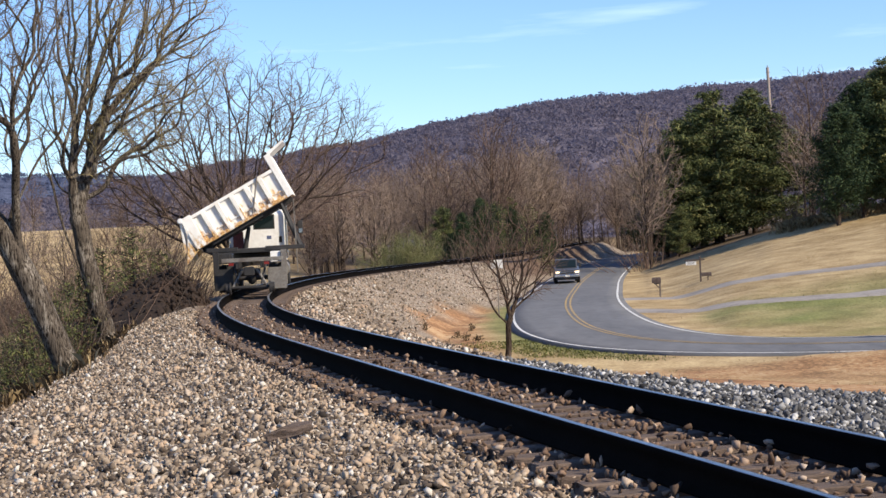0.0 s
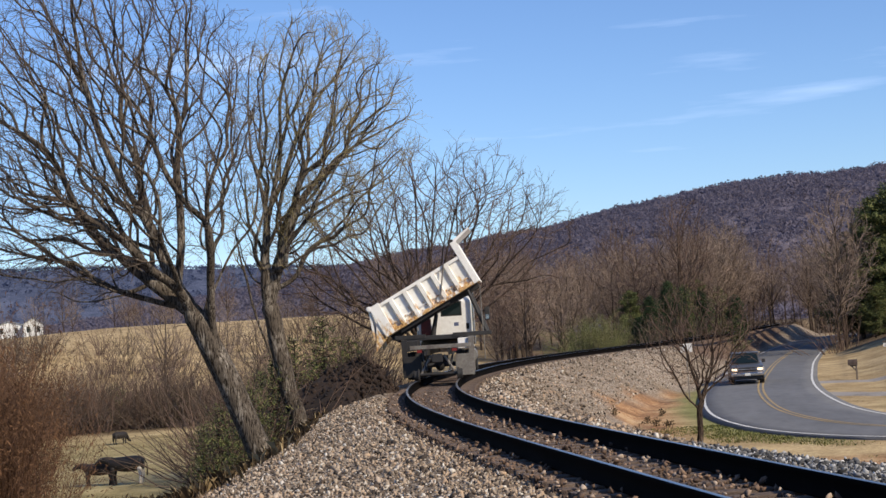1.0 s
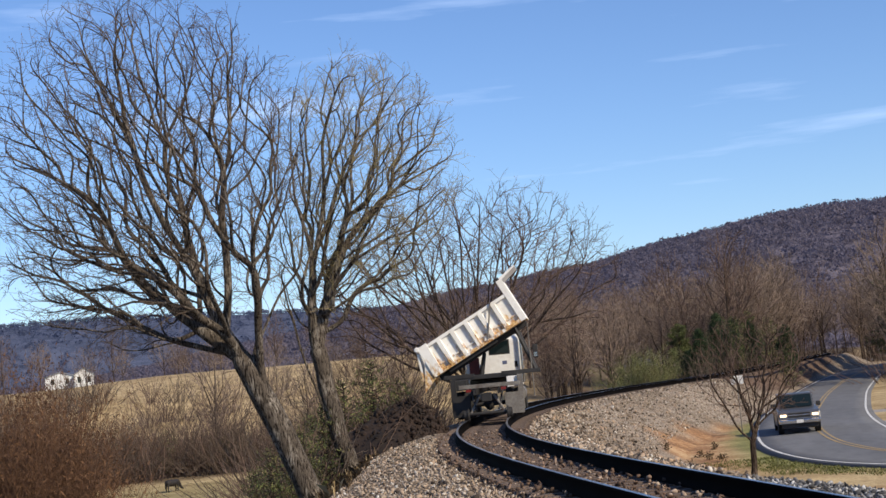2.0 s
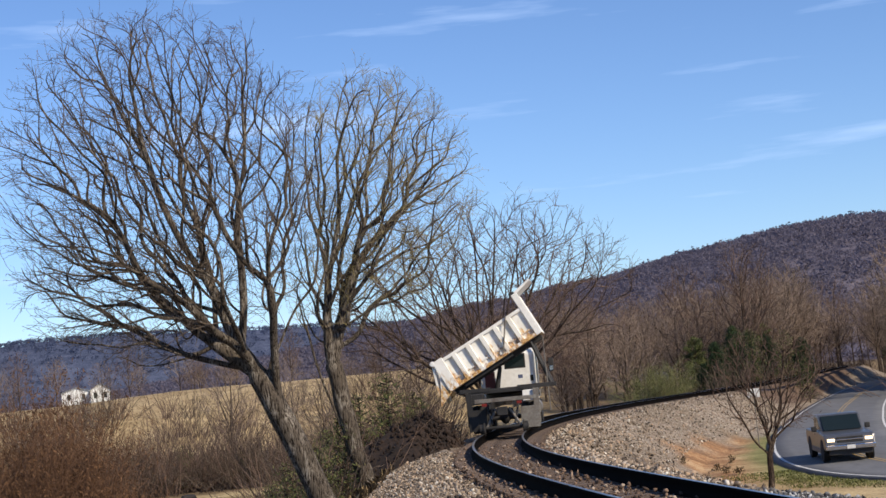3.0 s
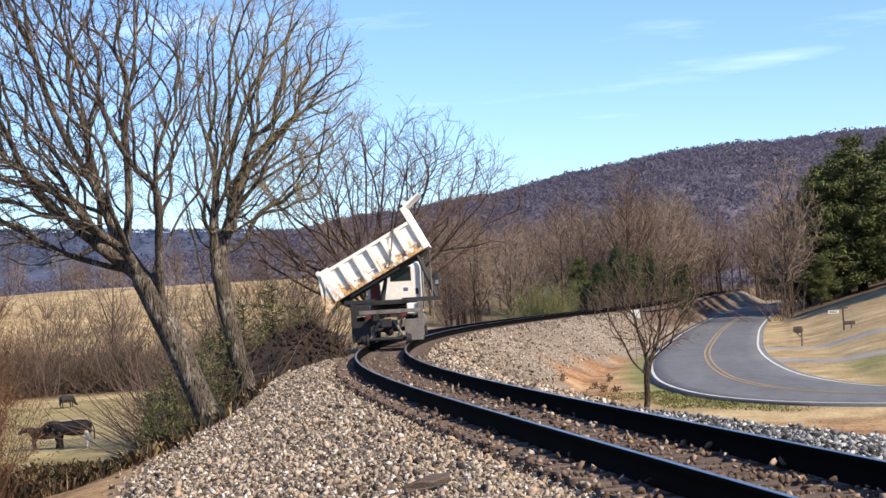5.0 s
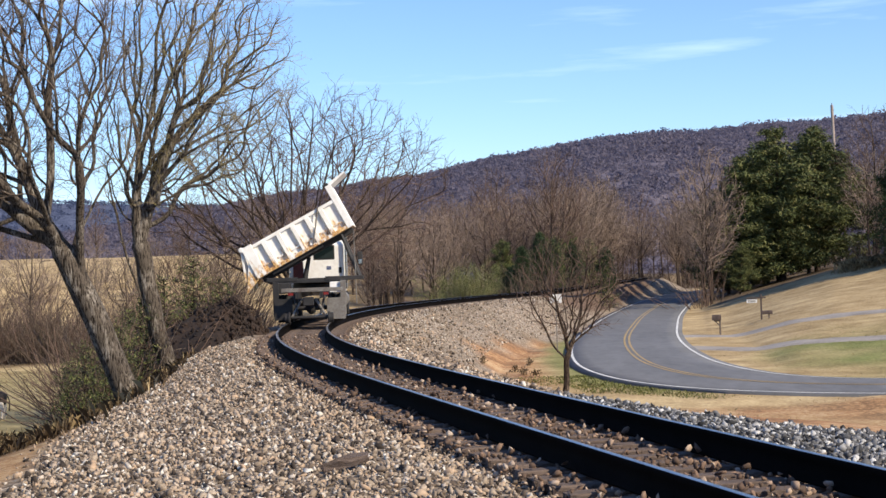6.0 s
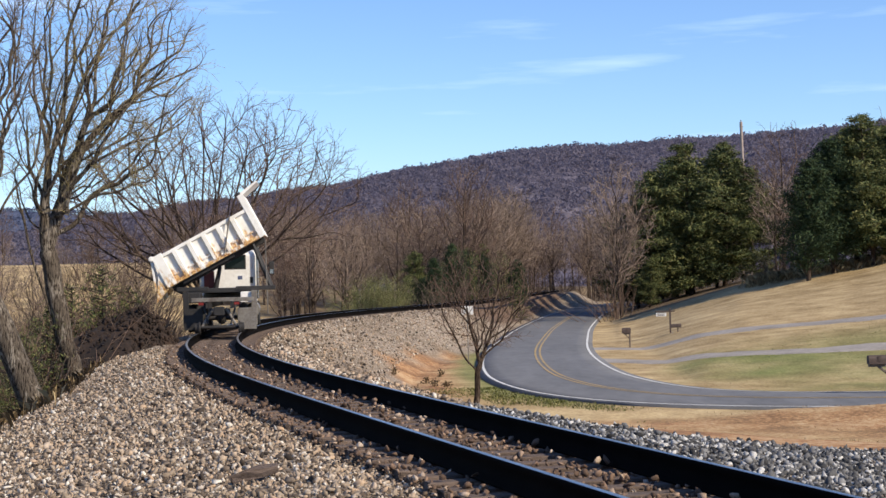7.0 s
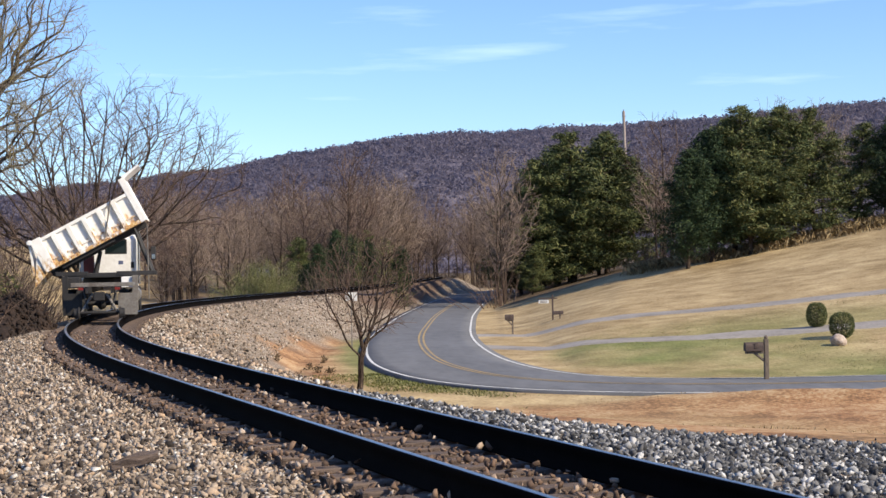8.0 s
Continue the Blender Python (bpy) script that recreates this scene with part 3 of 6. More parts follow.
def hill_sheet(name, label, profile, r0, r1, seed, tree, count, hazed_colours):
    """A wooded hill: a rising sheet up to a ridge line given as (azimuth, elevation), set with bare crowns. Air haze is
    mixed into its base colours.
    """
    m, nt, bsdf = mat_new(name + "_floor")
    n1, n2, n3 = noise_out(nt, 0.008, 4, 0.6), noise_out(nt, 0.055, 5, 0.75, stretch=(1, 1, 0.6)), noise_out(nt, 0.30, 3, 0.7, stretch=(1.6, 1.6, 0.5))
    # Floor dimmed below the crowns' colours, as the shade between them.
    col = ramp_node(nt, list(zip((0.43, 0.5, 0.57), [tuple(q * k for q in c) for c, k in zip(hazed_colours, (0.62, 0.75, 0.9))])), mix_col(nt, mix_col(nt, n1, n2, 0.6), n3, 0.45))
    bump_to(nt, bsdf, mix_col(nt, n2, n3, 0.4), 0.5, 5.0)
    nt.links.new(col, bsdf.inputs["Base Color"])
    bsdf.inputs["Roughness"].default_value = 1.0
    bsdf.inputs["Specular IOR Level"].default_value = 0.0
    rng = np.random.default_rng(seed)
    bends = [p[0] for p in profile], [p[1] for p in profile]

    def surface(az, f):
        el = np.radians(np.interp(np.degrees(az), *bends) - 0.09)
        r = r0 + (r1 - r0) * f
        z = -25 + (EYE + r1 * np.tan(el) + 25 - tree) * np.sin(f * math.pi / 2) ** 1.1
        z = z + 0.006 * r1 * f * (1 - f) * wave(az * 60, f * 9, 1.0, seed)
        return np.stack([r * np.sin(az), r * np.cos(az), z], -1)

    az = np.radians(np.arange(-45, 45.01, 0.2))
    rows = 22
    v = np.concatenate([surface(az, np.full(len(az), i / rows)) for i in range(rows + 1)] + [surface(az, np.ones(len(az))) * np.array([1.25, 1.25, 0]) + np.array([0, 0, -25])])
    n = len(az)
    i, j = np.meshgrid(np.arange(rows + 1), np.arange(n - 1), indexing="ij")
    q = np.stack([i * n + j, i * n + j + 1, (i + 1) * n + j + 1, (i + 1) * n + j], -1).reshape(-1, 4)
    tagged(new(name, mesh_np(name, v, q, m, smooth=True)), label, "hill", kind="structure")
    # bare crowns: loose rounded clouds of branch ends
    lo, hi = hazed_colours[0], hazed_colours[2]
    crown = island_mat(name + "_hazed_crowns", [(0.0, tuple(c * 0.9 for c in lo)), (0.5, hazed_colours[1]), (1.0, tuple(c * 1.1 for c in hi))], rough=1.0, spec=0.0, vary=0.1, fine=0.4)
    ct = crown.node_tree
    skin = ct.nodes["Principled BSDF"]
    thin, blend = ct.nodes.new("ShaderNodeBsdfTranslucent"), ct.nodes.new("ShaderNodeMixShader")
    ct.links.new(skin.inputs["Base Color"].links[0].from_socket, thin.inputs["Color"])
    ct.links.new(skin.outputs["BSDF"], blend.inputs[1])
    ct.links.new(thin.outputs["BSDF"], blend.inputs[2])
    ct.links.new(blend.outputs["Shader"], ct.nodes["Material Output"].inputs["Surface"])
    a = np.radians(rng.uniform(-29, 25, count))
    f = 1 - 0.9 * rng.uniform(0.0, 1.0, count) ** 1.5
    root = surface(a, f)
    sprays = 30
    wide = tree * 0.46 * np.clip(rng.lognormal(0.0, 0.25, count), 0.5, 1.6)
    root, wide = np.repeat(root + np.array([0, 0, tree * 0.28]), sprays, 0), np.repeat(wide, sprays)
    m2 = len(root)
    way = rng.normal(size=(m2, 3))
    way[:, 2] = abs(way[:, 2]) * 0.8 - 0.1
    way /= np.linalg.norm(way, axis=1)[:, None]
    at = root + way * np.array([1, 1, 1.2]) * (wide * rng.uniform(0.6, 1.05, m2))[:, None]
    one = np.cross(way, rng.normal(size=(m2, 3)))
    one /= np.linalg.norm(one, axis=1)[:, None]
    two = np.cross(way, one)
    one, two = unit_rows(one + 0.8 * rng.normal(size=(m2, 3))), unit_rows(two + 0.8 * rng.normal(size=(m2, 3)))
    k = (wide * rng.uniform(0.16, 0.38, m2))[:, None]
    v = np.stack([at + one * k, at - one * k * 0.6 + two * k * 0.8, at - one * k * 0.5 - two * k * 0.9], 1).reshape(-1, 3)
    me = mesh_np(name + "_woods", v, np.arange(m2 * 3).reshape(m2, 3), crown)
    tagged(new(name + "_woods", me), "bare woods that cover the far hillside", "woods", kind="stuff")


# The violet-blue in these colours is air haze over grey-brown woods.
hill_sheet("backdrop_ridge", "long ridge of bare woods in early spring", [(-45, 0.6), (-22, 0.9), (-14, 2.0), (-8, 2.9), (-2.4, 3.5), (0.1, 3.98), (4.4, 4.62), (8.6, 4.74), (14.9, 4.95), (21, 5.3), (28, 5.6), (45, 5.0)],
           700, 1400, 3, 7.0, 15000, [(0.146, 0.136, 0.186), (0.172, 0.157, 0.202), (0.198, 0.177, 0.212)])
# The mountain's blue is distance haze, laid into its base colours.
hill_sheet("backdrop_mountain", "distant mountain ridge, blue from haze put in its colours", [(-45, 2.5), (-30, 2.9), (-24, 3.18), (-20, 3.2), (-16, 3.0), (-12, 2.8), (-6, 2.5), (0, 2.0), (45, 2.0)],
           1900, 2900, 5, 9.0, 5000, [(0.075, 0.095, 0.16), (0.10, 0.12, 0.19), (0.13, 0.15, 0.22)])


# ---- plants ----
def unit(v):
    return v / max(np.linalg.norm(v), 1e-9)


def wander(rng, start, way, length, n, bend, lift):
    """Points of a branch that wanders and turns up."""
    pts, p, w = [np.array(start, dtype=float)], np.array(start, dtype=float), unit(np.array(way, dtype=float))
    for _ in range(n):
        w = unit(w + rng.normal(0, bend, 3) + np.array([0, 0, lift]))
        p = p + w * length / n
        pts.append(p.copy())
    return np.array(pts)


def spline3(points, n=4):
    return catmull3(np.array(points, dtype=float), n)


def catmull3(p, n):
    p = np.vstack([2 * p[0] - p[1], p, 2 * p[-1] - p[-2]])
    out = []
    for i in range(1, len(p) - 2):
        a, b, c, d = p[i - 1:i + 3]
        for t in np.arange(n) / n:
            out.append(0.5 * (2 * b + (c - a) * t + (2 * a - 5 * b + 4 * c - d) * t * t + (3 * b - a - 3 * c + d) * t ** 3))
    out.append(p[-2])
    return np.array(out)


def tubes(name, branches, sides, material):
    """One mesh of tapered tubes along the given (points, radii) pairs."""
    verts, faces, base = [], [], 0
    ang = np.arange(sides) * 2 * math.pi / sides
    ca, sa = np.cos(ang), np.sin(ang)
    for pts, rad in branches:
        d = np.gradient(pts, axis=0)
        d /= np.maximum(np.linalg.norm(d, axis=1), 1e-9)[:, None]
        ref = np.array([0.31, 0.95, 0.05]) if abs(d[:, 1]).mean() < 0.8 else np.array([1.0, 0.1, 0.0])
        a = np.cross(d, ref)
        a /= np.maximum(np.linalg.norm(a, axis=1), 1e-9)[:, None]
        b = np.cross(d, a)
        ring = pts[:, None, :] + (a[:, None, :] * ca[None, :, None] + b[:, None, :] * sa[None, :, None]) * np.asarray(rad)[:, None, None]
        verts.append(ring.reshape(-1, 3))
        n = len(pts)
        i, j = np.meshgrid(np.arange(n - 1), np.arange(sides), indexing="ij")
        j2 = (j + 1) % sides
        faces.append((base + np.stack([i * sides + j, i * sides + j2, (i + 1) * sides + j2, (i + 1) * sides + j], -1)).reshape(-1, 4))
        base += n * sides
    return mesh_np(name, np.concatenate(verts), np.concatenate(faces), material, smooth=True)


def sprout(rng, parents, per_metre, first, spread, length, taper, n, bend, lift, r_min, share=0.55, fixed=0.0):
    """Side branches on each parent branch."""
    out = []
    for pts, rad in parents:
        seg = np.linalg.norm(np.diff(pts, axis=0), axis=1)
        total = seg.sum()
        cum = np.concatenate([[0], np.cumsum(seg)]) / total
        count = max(1, int(rng.poisson(per_metre * total * (1 - first))))
        for f in np.sort(rng.uniform(first, 1.0, count)):
            p = np.array([np.interp(f, cum, pts[:, k]) for k in range(3)])
            i = min(int(np.searchsorted(cum, f)), len(pts) - 1)
            w = unit(pts[i] - pts[max(i - 1, 0)])
            side = unit(np.cross(w, rng.normal(size=3)))
            way = w * math.cos(spread) + side * math.sin(spread) * rng.uniform(0.7, 1.3)
            ln = (fixed or length * total * (1.15 - 0.75 * f)) * rng.uniform(0.6, 1.25)
            r0 = max(min(np.interp(f, cum, rad) * share, 0.011 * ln + r_min), r_min)
            q = wander(rng, p, way, ln, n, bend, lift)
            out.append((q, np.linspace(r0, max(r0 * taper, r_min * 0.7), n + 1)))
    return out


def twig_mat(name, a, b):
    return island_mat(name, [(0.0, a), (1.0, b)], rough=0.9, vary=0.35, fine=3.0)


TWIG_GREY = twig_mat("grey_brown_twigs", (0.062, 0.045, 0.034), (0.18, 0.135, 0.10))
TWIG_YELLOW = twig_mat("budding_twigs", (0.22, 0.17, 0.085), (0.36, 0.30, 0.14))
TWIG_RED = twig_mat("reddish_twigs", (0.088, 0.056, 0.044), (0.21, 0.14, 0.105))
TWIG_WOOD = twig_mat("woodland_twigs", (0.15, 0.108, 0.082), (0.36, 0.27, 0.21))
TWIG_TAN = twig_mat("dry_tan_stems", (0.10, 0.07, 0.042), (0.26, 0.19, 0.115))
TWIG_RUST = twig_mat("rust_brown_stems", (0.075, 0.038, 0.022), (0.19, 0.105, 0.06))
TWIG_OLIVE = twig_mat("olive_shoots", (0.13, 0.14, 0.05), (0.28, 0.27, 0.11))
BUD_BROWN = twig_mat("brown_buds", (0.10, 0.07, 0.048), (0.26, 0.19, 0.125))
BUD_YELLOW = twig_mat("yellow_buds", (0.20, 0.165, 0.075), (0.34, 0.29, 0.13))
NEEDLE_DARK = island_mat("dark_cedar_needles", [(0.0, (0.012, 0.028, 0.012)), (0.6, (0.030, 0.055, 0.020)), (1.0, (0.060, 0.085, 0.030))], rough=0.8, vary=0.3, fine=2)
NEEDLE_PINE = island_mat("pine_needles", [(0.0, (0.030, 0.046, 0.016)), (0.5, (0.085, 0.105, 0.032)), (0.85, (0.15, 0.155, 0.050)), (1.0, (0.21, 0.19, 0.075))], rough=0.75, vary=0.3, fine=2)
LEAF_OLIVE = island_mat("young_olive_leaves", [(0.0, (0.10, 0.105, 0.035)), (1.0, (0.21, 0.20, 0.085))], rough=0.9, fine=2)
LEAF_DRY = island_mat("dry_leaves", [(0.0, (0.06, 0.03, 0.016)), (1.0, (0.17, 0.09, 0.045))], rough=0.9, fine=2)


def ground_z(x, y):
    return float(height(np.array([float(x)]), np.array([float(y)]))[0])


def polar(az, d):
    a = radians(az)
    return d * math.sin(a), d * math.cos(a)


def tree_object(name, label, spot, trunk, twigs, bark, twig_material, sides=8, category="tree", group="", lean_to=None):
    m = Matrix.Translation(spot)
    ob = thing(name, label, category, m, group)
    a = new("trunk", tubes("trunk", trunk, sides, bark))
    a.parent = ob
    b = new("crown", tubes("crown", twigs, 3, twig_material))
    b.parent = ob
    return ob


def grow(rng, limbs, goals, step, thrift=0.42, turn=0.65):
    """Branches that leave the limbs in a curve and run to scattered goals by short, straight ways. Returns (points, leaf count) chains."""
    room = 60 * len(goals) + 4000
    pts, head, way = np.zeros((room, 3)), np.zeros((room, 3)), np.zeros(room)
    par, n = [], 0
    for limb in limbs:
        seg = np.linalg.norm(np.diff(limb, axis=0), axis=1)
        cum = np.concatenate([[0], np.cumsum(seg)])
        t = np.linspace(0, cum[-1], max(2, int(cum[-1] / step) + 1))
        line = np.stack([np.interp(t, cum, limb[:, k]) for k in range(3)], 1)
        link = int(((pts[:n] - line[0]) ** 2).sum(1).argmin()) if n else -1
        for i, p in enumerate(line):
            last = link if i == 0 else n - 1
            par.append(last)
            pts[n], head[n] = p, unit(line[min(i + 1, len(line) - 1)] - line[max(i - 1, 0)])
            way[n] = (way[last] + np.linalg.norm(p - pts[last])) if last >= 0 else 0
            n += 1
    fork = pts[max(2, int(len(limbs[0]) * 0.6))]
    stem = len(np.arange(0, np.linalg.norm(np.diff(limbs[0], axis=0), axis=1).sum(), step)) // 2
    for g in goals[np.argsort(np.linalg.norm(goals - fork, axis=1))]:
        d = g - pts[stem:n]
        far = np.linalg.norm(d, axis=1) + 1e-6
        lean = 1 - (d * head[stem:n]).sum(1) / far
        k = int((far * (1 + turn * lean) + thrift * way[stem:n]).argmin()) + stem
        far = far[k - stem]
        if far < step * 0.4:
            continue
        bend = pts[k] + head[k] * far * 0.42 + rng.normal(0, 0.03 * far, 3)
        m = max(1, int(math.ceil(far / step)))
        last = k
        for q in range(1, m + 1):
            f = q / m
            p = pts[k] * (1 - f) ** 2 + bend * 2 * f * (1 - f) + g * f * f
            if q < m:
                p = p + rng.normal(0, 0.03 * step, 3)
            par.append(last)
            pts[n], head[n] = p, unit(p - pts[last])
            way[n] = way[last] + np.linalg.norm(p - pts[last])
            last = n
            n += 1
    pts = pts[:n]
    child = [[] for _ in range(n)]
    for i, q in enumerate(par):
        if q >= 0:
            child[q].append(i)
    order, stack = [], [0]
    while stack:
        i = stack.pop()
        order.append(i)
        for c in child[i]:
            stack.append(c)
    leaves = np.zeros(n)
    for i in reversed(order):
        leaves[i] = max(1, sum(leaves[c] for c in child[i]))
    chains, starts = [], [(0, -1)]
    while starts:
        i, back = starts.pop()
        line = [i] if back < 0 else [back, i]
        while child[i]:
            ranked = sorted(child[i], key=lambda c: -leaves[c])
            starts += [(c, i) for c in ranked[1:]]
            i = ranked[0]
            line.append(i)
        num = leaves[line].copy()
        if back >= 0:
            num[0] = num[1]
        if len(line) > 1:
            q = pts[line].copy()
            q[1:-1] = q[1:-1] * 0.5 + (q[:-2] + q[2:]) * 0.25
            chains.append((q, num))
    return chains


def crown_goals(rng, count, globes):
    """Goals spread through rounded bodies (across, away, up, half-width, half-depth, half-height), denser towards the skin."""
    out = []
    total = sum(g[3] * g[4] * g[5] for g in globes)
    for cx, cy, cz, rx, ry, rz in globes:
        n = int(count * rx * ry * rz / total)
        w = rng.normal(size=(n, 3))
        w /= np.linalg.norm(w, axis=1)[:, None]
        out.append(w * (rng.uniform(0.04, 1, n) ** 0.42)[:, None] * np.array([rx, ry, rz]) + np.array([cx, cy, cz]))
    return np.concatenate(out)


def grown_tree(rng, limbs, goals, step, r_base, r_tip, power, twigs):
    """Limb tubes and twig tubes of a bare tree."""
    chains = grow(rng, limbs, goals, step)
    most = max(c[1][0] for c in chains)
    scale = (r_base - r_tip) / most ** power
    tubes_all = [(p, r_tip + scale * (num - 1) ** power) for p, num in chains]
    thick = [b for b in tubes_all if b[1][0] > 3.2 * r_tip]
    thin = [b for b in tubes_all if b[1][0] <= 3.2 * r_tip]
    count, length, r = twigs
    side = sprout(rng, thin, count, 0.05, 0.75, 0.0, 0.5, 3, 0.18, 0.05, r, fixed=length)
    side += sprout(rng, thick, count * 0.5, 0.35, 0.8, 0.0, 0.5, 3, 0.18, 0.05, r, fixed=length)
    side += sprout(rng, side, 2.6, 0.2, 0.6, 0.0, 0.6, 2, 0.2, 0.04, r * 0.85, fixed=length * 0.5)
    return thick, thin + side, np.array([p[-1] for p, _ in thin + side])


def roadside_tree(name, label, x, y, z, limbs, globes, goals, r_base, seed, twig_material, bark=None, step=0.3, r_tip=0.0065, twigs=(4.0, 0.48, 0.0052), power=0.5, buds=None):
    """A tree whose main limbs follow the given (across, up) points; the rest grows from them into the crown's bodies."""
    rng = np.random.default_rng(seed)
    a = math.atan2(x, y)
    right, fwd = np.array([math.cos(a), -math.sin(a), 0]), np.array([math.sin(a), math.cos(a), 0])
    ground = float(height(np.array([x]), np.array([y]))[0])
    main = []
    for n, limb in enumerate(limbs):
        depth = np.linspace(0, 1, len(limb)) ** 1.3 * (0 if n == 0 else rng.uniform(-2.4, 2.4))
        pts = [right * p[0] + fwd * q + np.array([0, 0, p[1] + z - ground]) for p, q in zip(limb, depth)]
        if n == 0:
            down = pts[0] - pts[1]
            pts.insert(0, pts[0] + down * (z - ground + 0.4) / max(-down[2], 0.1))
        pts = spline3(pts, 5)
        pts[1:-1] += rng.normal(0, 0.03, (len(pts) - 2, 3))
        main.append(pts)
    spots = crown_goals(rng, goals, globes)
    spots = right * spots[:, :1] + fwd * spots[:, 1:2] + np.array([0, 0, 1.0]) * (spots[:, 2:] + z - ground)
    thick, thin, tips = grown_tree(rng, main, spots, step, r_base, r_tip, power, twigs)
    thick[0][1][:4] *= np.array([1.5, 1.3, 1.15, 1.05])
    tree = tree_object(name, label, (x, y, ground), thick, thin, bark or BARK, twig_material)
    if buds:
        some = tips[rng.random(len(tips)) < 0.7]
        b = new("budding", leaf_mesh(rng, some + rng.normal(0, 0.02, some.shape), 0.034, buds, "budding"))
        b.parent = tree
        tagged(b, "swelling buds", kind="stuff")
    return tree


def build_big_trees():
    roadside_tree("maple_tree", "large leaning bare maple with pale flaking bark", -8.96, 36.93, -0.73, [
        [(0.02, 0.1), (-0.45, 1.33), (-0.89, 2.41), (-1.32, 3.36), (-1.64, 4.06)],
        [(-1.64, 4.06), (-1.5, 5.34), (-1.49, 7.03), (-1.14, 9.15), (-1.11, 10.87)],
        [(-1.55, 3.8), (-2.29, 5.62), (-2.89, 6.73), (-3.36, 7.91), (-3.72, 9.64), (-3.88, 11.23)],
        [(-1.32, 3.33), (-2.03, 3.98), (-2.94, 4.74), (-3.95, 5.98), (-4.41, 7.15), (-5.31, 8.07), (-6.36, 8.7)],
        [(-1.41, 3.44), (-2.2, 3.65), (-3.14, 4.02), (-4.45, 4.77), (-5.49, 5.56), (-6.39, 6.34)],
        [(-2.25, 5.62), (-2.48, 6.98), (-2.88, 8.58), (-2.31, 9.96), (-1.9, 11.52)],
        [(-1.15, 2.92), (-0.37, 4.67), (0.33, 5.46), (0.78, 6.55)],
        [(-0.79, 2.26), (-0.87, 3.59), (-0.8, 4.71), (-0.78, 5.98), (-0.36, 7.22)],
        [(-2.94, 4.74), (-3.3, 5.5), (-4.44, 5.82), (-5.69, 6.56), (-6.47, 7.19)]],
        [(-3.29, 0, 8.18, 4.25, 4.2, 4.6), (-4.43, 0, 6.02, 2.9, 2.6, 2.0)], 3000, 0.31, 21, TWIG_GREY, buds=BUD_BROWN)
    roadside_tree("ash_tree", "tall bare tree with yellowish budding twigs", -9.73, 45.98, -0.35, [
        [(-0.11, 0.02), (-0.33, 1), (-0.56, 2.23), (-0.7, 3.46), (-0.76, 4.68)],
        [(-0.76, 4.68), (-0.62, 6.25), (-1, 7.87), (-0.91, 10.16), (-0.43, 11.91)],
        [(-0.68, 3.28), (0.16, 5.82), (1.44, 7.38), (2.76, 8.24), (4.06, 8.84)],
        [(-0.72, 5.73), (-0.08, 7.08), (0.71, 8.96), (1.91, 10.46), (3.21, 11.15)],
        [(-0.71, 5.2), (-0.1, 7.79), (0.07, 9.72), (0.94, 11.44)],
        [(-0.11, 0.02), (-0.66, 1.55), (-1.14, 2.98), (-1.38, 4.22), (-1.61, 5.46)],
        [(0.16, 5.82), (1.54, 6.58), (2.66, 7.18), (3.41, 7.65)]],
        [(1.24, 0, 8.55, 3.0, 3.0, 3.9), (-0.72, 0, 5.73, 1.5, 1.6, 2.2)], 1900, 0.27, 22, TWIG_YELLOW, buds=BUD_YELLOW)
    roadside_tree("small_tree", "small crooked bare tree with ivy-dark stems", 2.85, 56.0, -2.35, [
        [(0, 0), (0.05, 0.7), (0.2, 1.2), (0.45, 1.8)],
        [(0.45, 1.7), (0.7, 2.9), (0.9, 4.2), (1.0, 5.2)],
        [(0.1, 0.9), (-0.2, 2.4), (-0.5, 3.6), (-0.9, 4.9)],
        [(0.45, 1.7), (0.9, 2.6), (1.4, 3.3), (1.9, 3.9)],
        [(0.2, 1.2), (0.8, 1.7), (1.5, 1.9), (2.1, 1.9)],
        [(0.1, 0.5), (-0.5, 1.3), (-0.9, 2.2), (-1.1, 2.8)]],
        [(0.3, 0, 3.4, 2.2, 1.8, 2.1)], 480, 0.11, 23, TWIG_RED, BARK_DARK, 0.2, 0.0075, (3.4, 0.34, 0.0065))
    # spreading tree behind the truck: many straight limbs from low forks
    rng = np.random.default_rng(34)
    limbs = [[(0, 0), (0.05, 0.8), (0.0, 1.6)]]
    for lean in (-64, -52, -40, -28, -17, -8, 0, 8, 17, 27, 38, 50, 60):
        long = 9.3 - 1.5 * (abs(lean) / 64) ** 1.6 + rng.uniform(-0.6, 0.4)
        a = radians(lean)
        limbs.append([(0, 1.3), (math.sin(a) * 0.35 * long, 1.3 + math.cos(a) * 0.33 * long), (math.sin(a) * 0.8 * long, 1.3 + (math.cos(a) * 0.8 + 0.05) * long)])
    x, y = polar(-7.15, 66)
    z = ground_z(x, y)
    roadside_tree("spreading_tree", "spreading bare tree with reddish twigs beside the track", x, y, z, limbs,
                  [(0, 0, 5.9, 7.3, 5.5, 4.5)], 2000, 0.26, 35, TWIG_RED, BARK_DARK, 0.45, 0.0095, (2.4, 0.65, 0.0078))


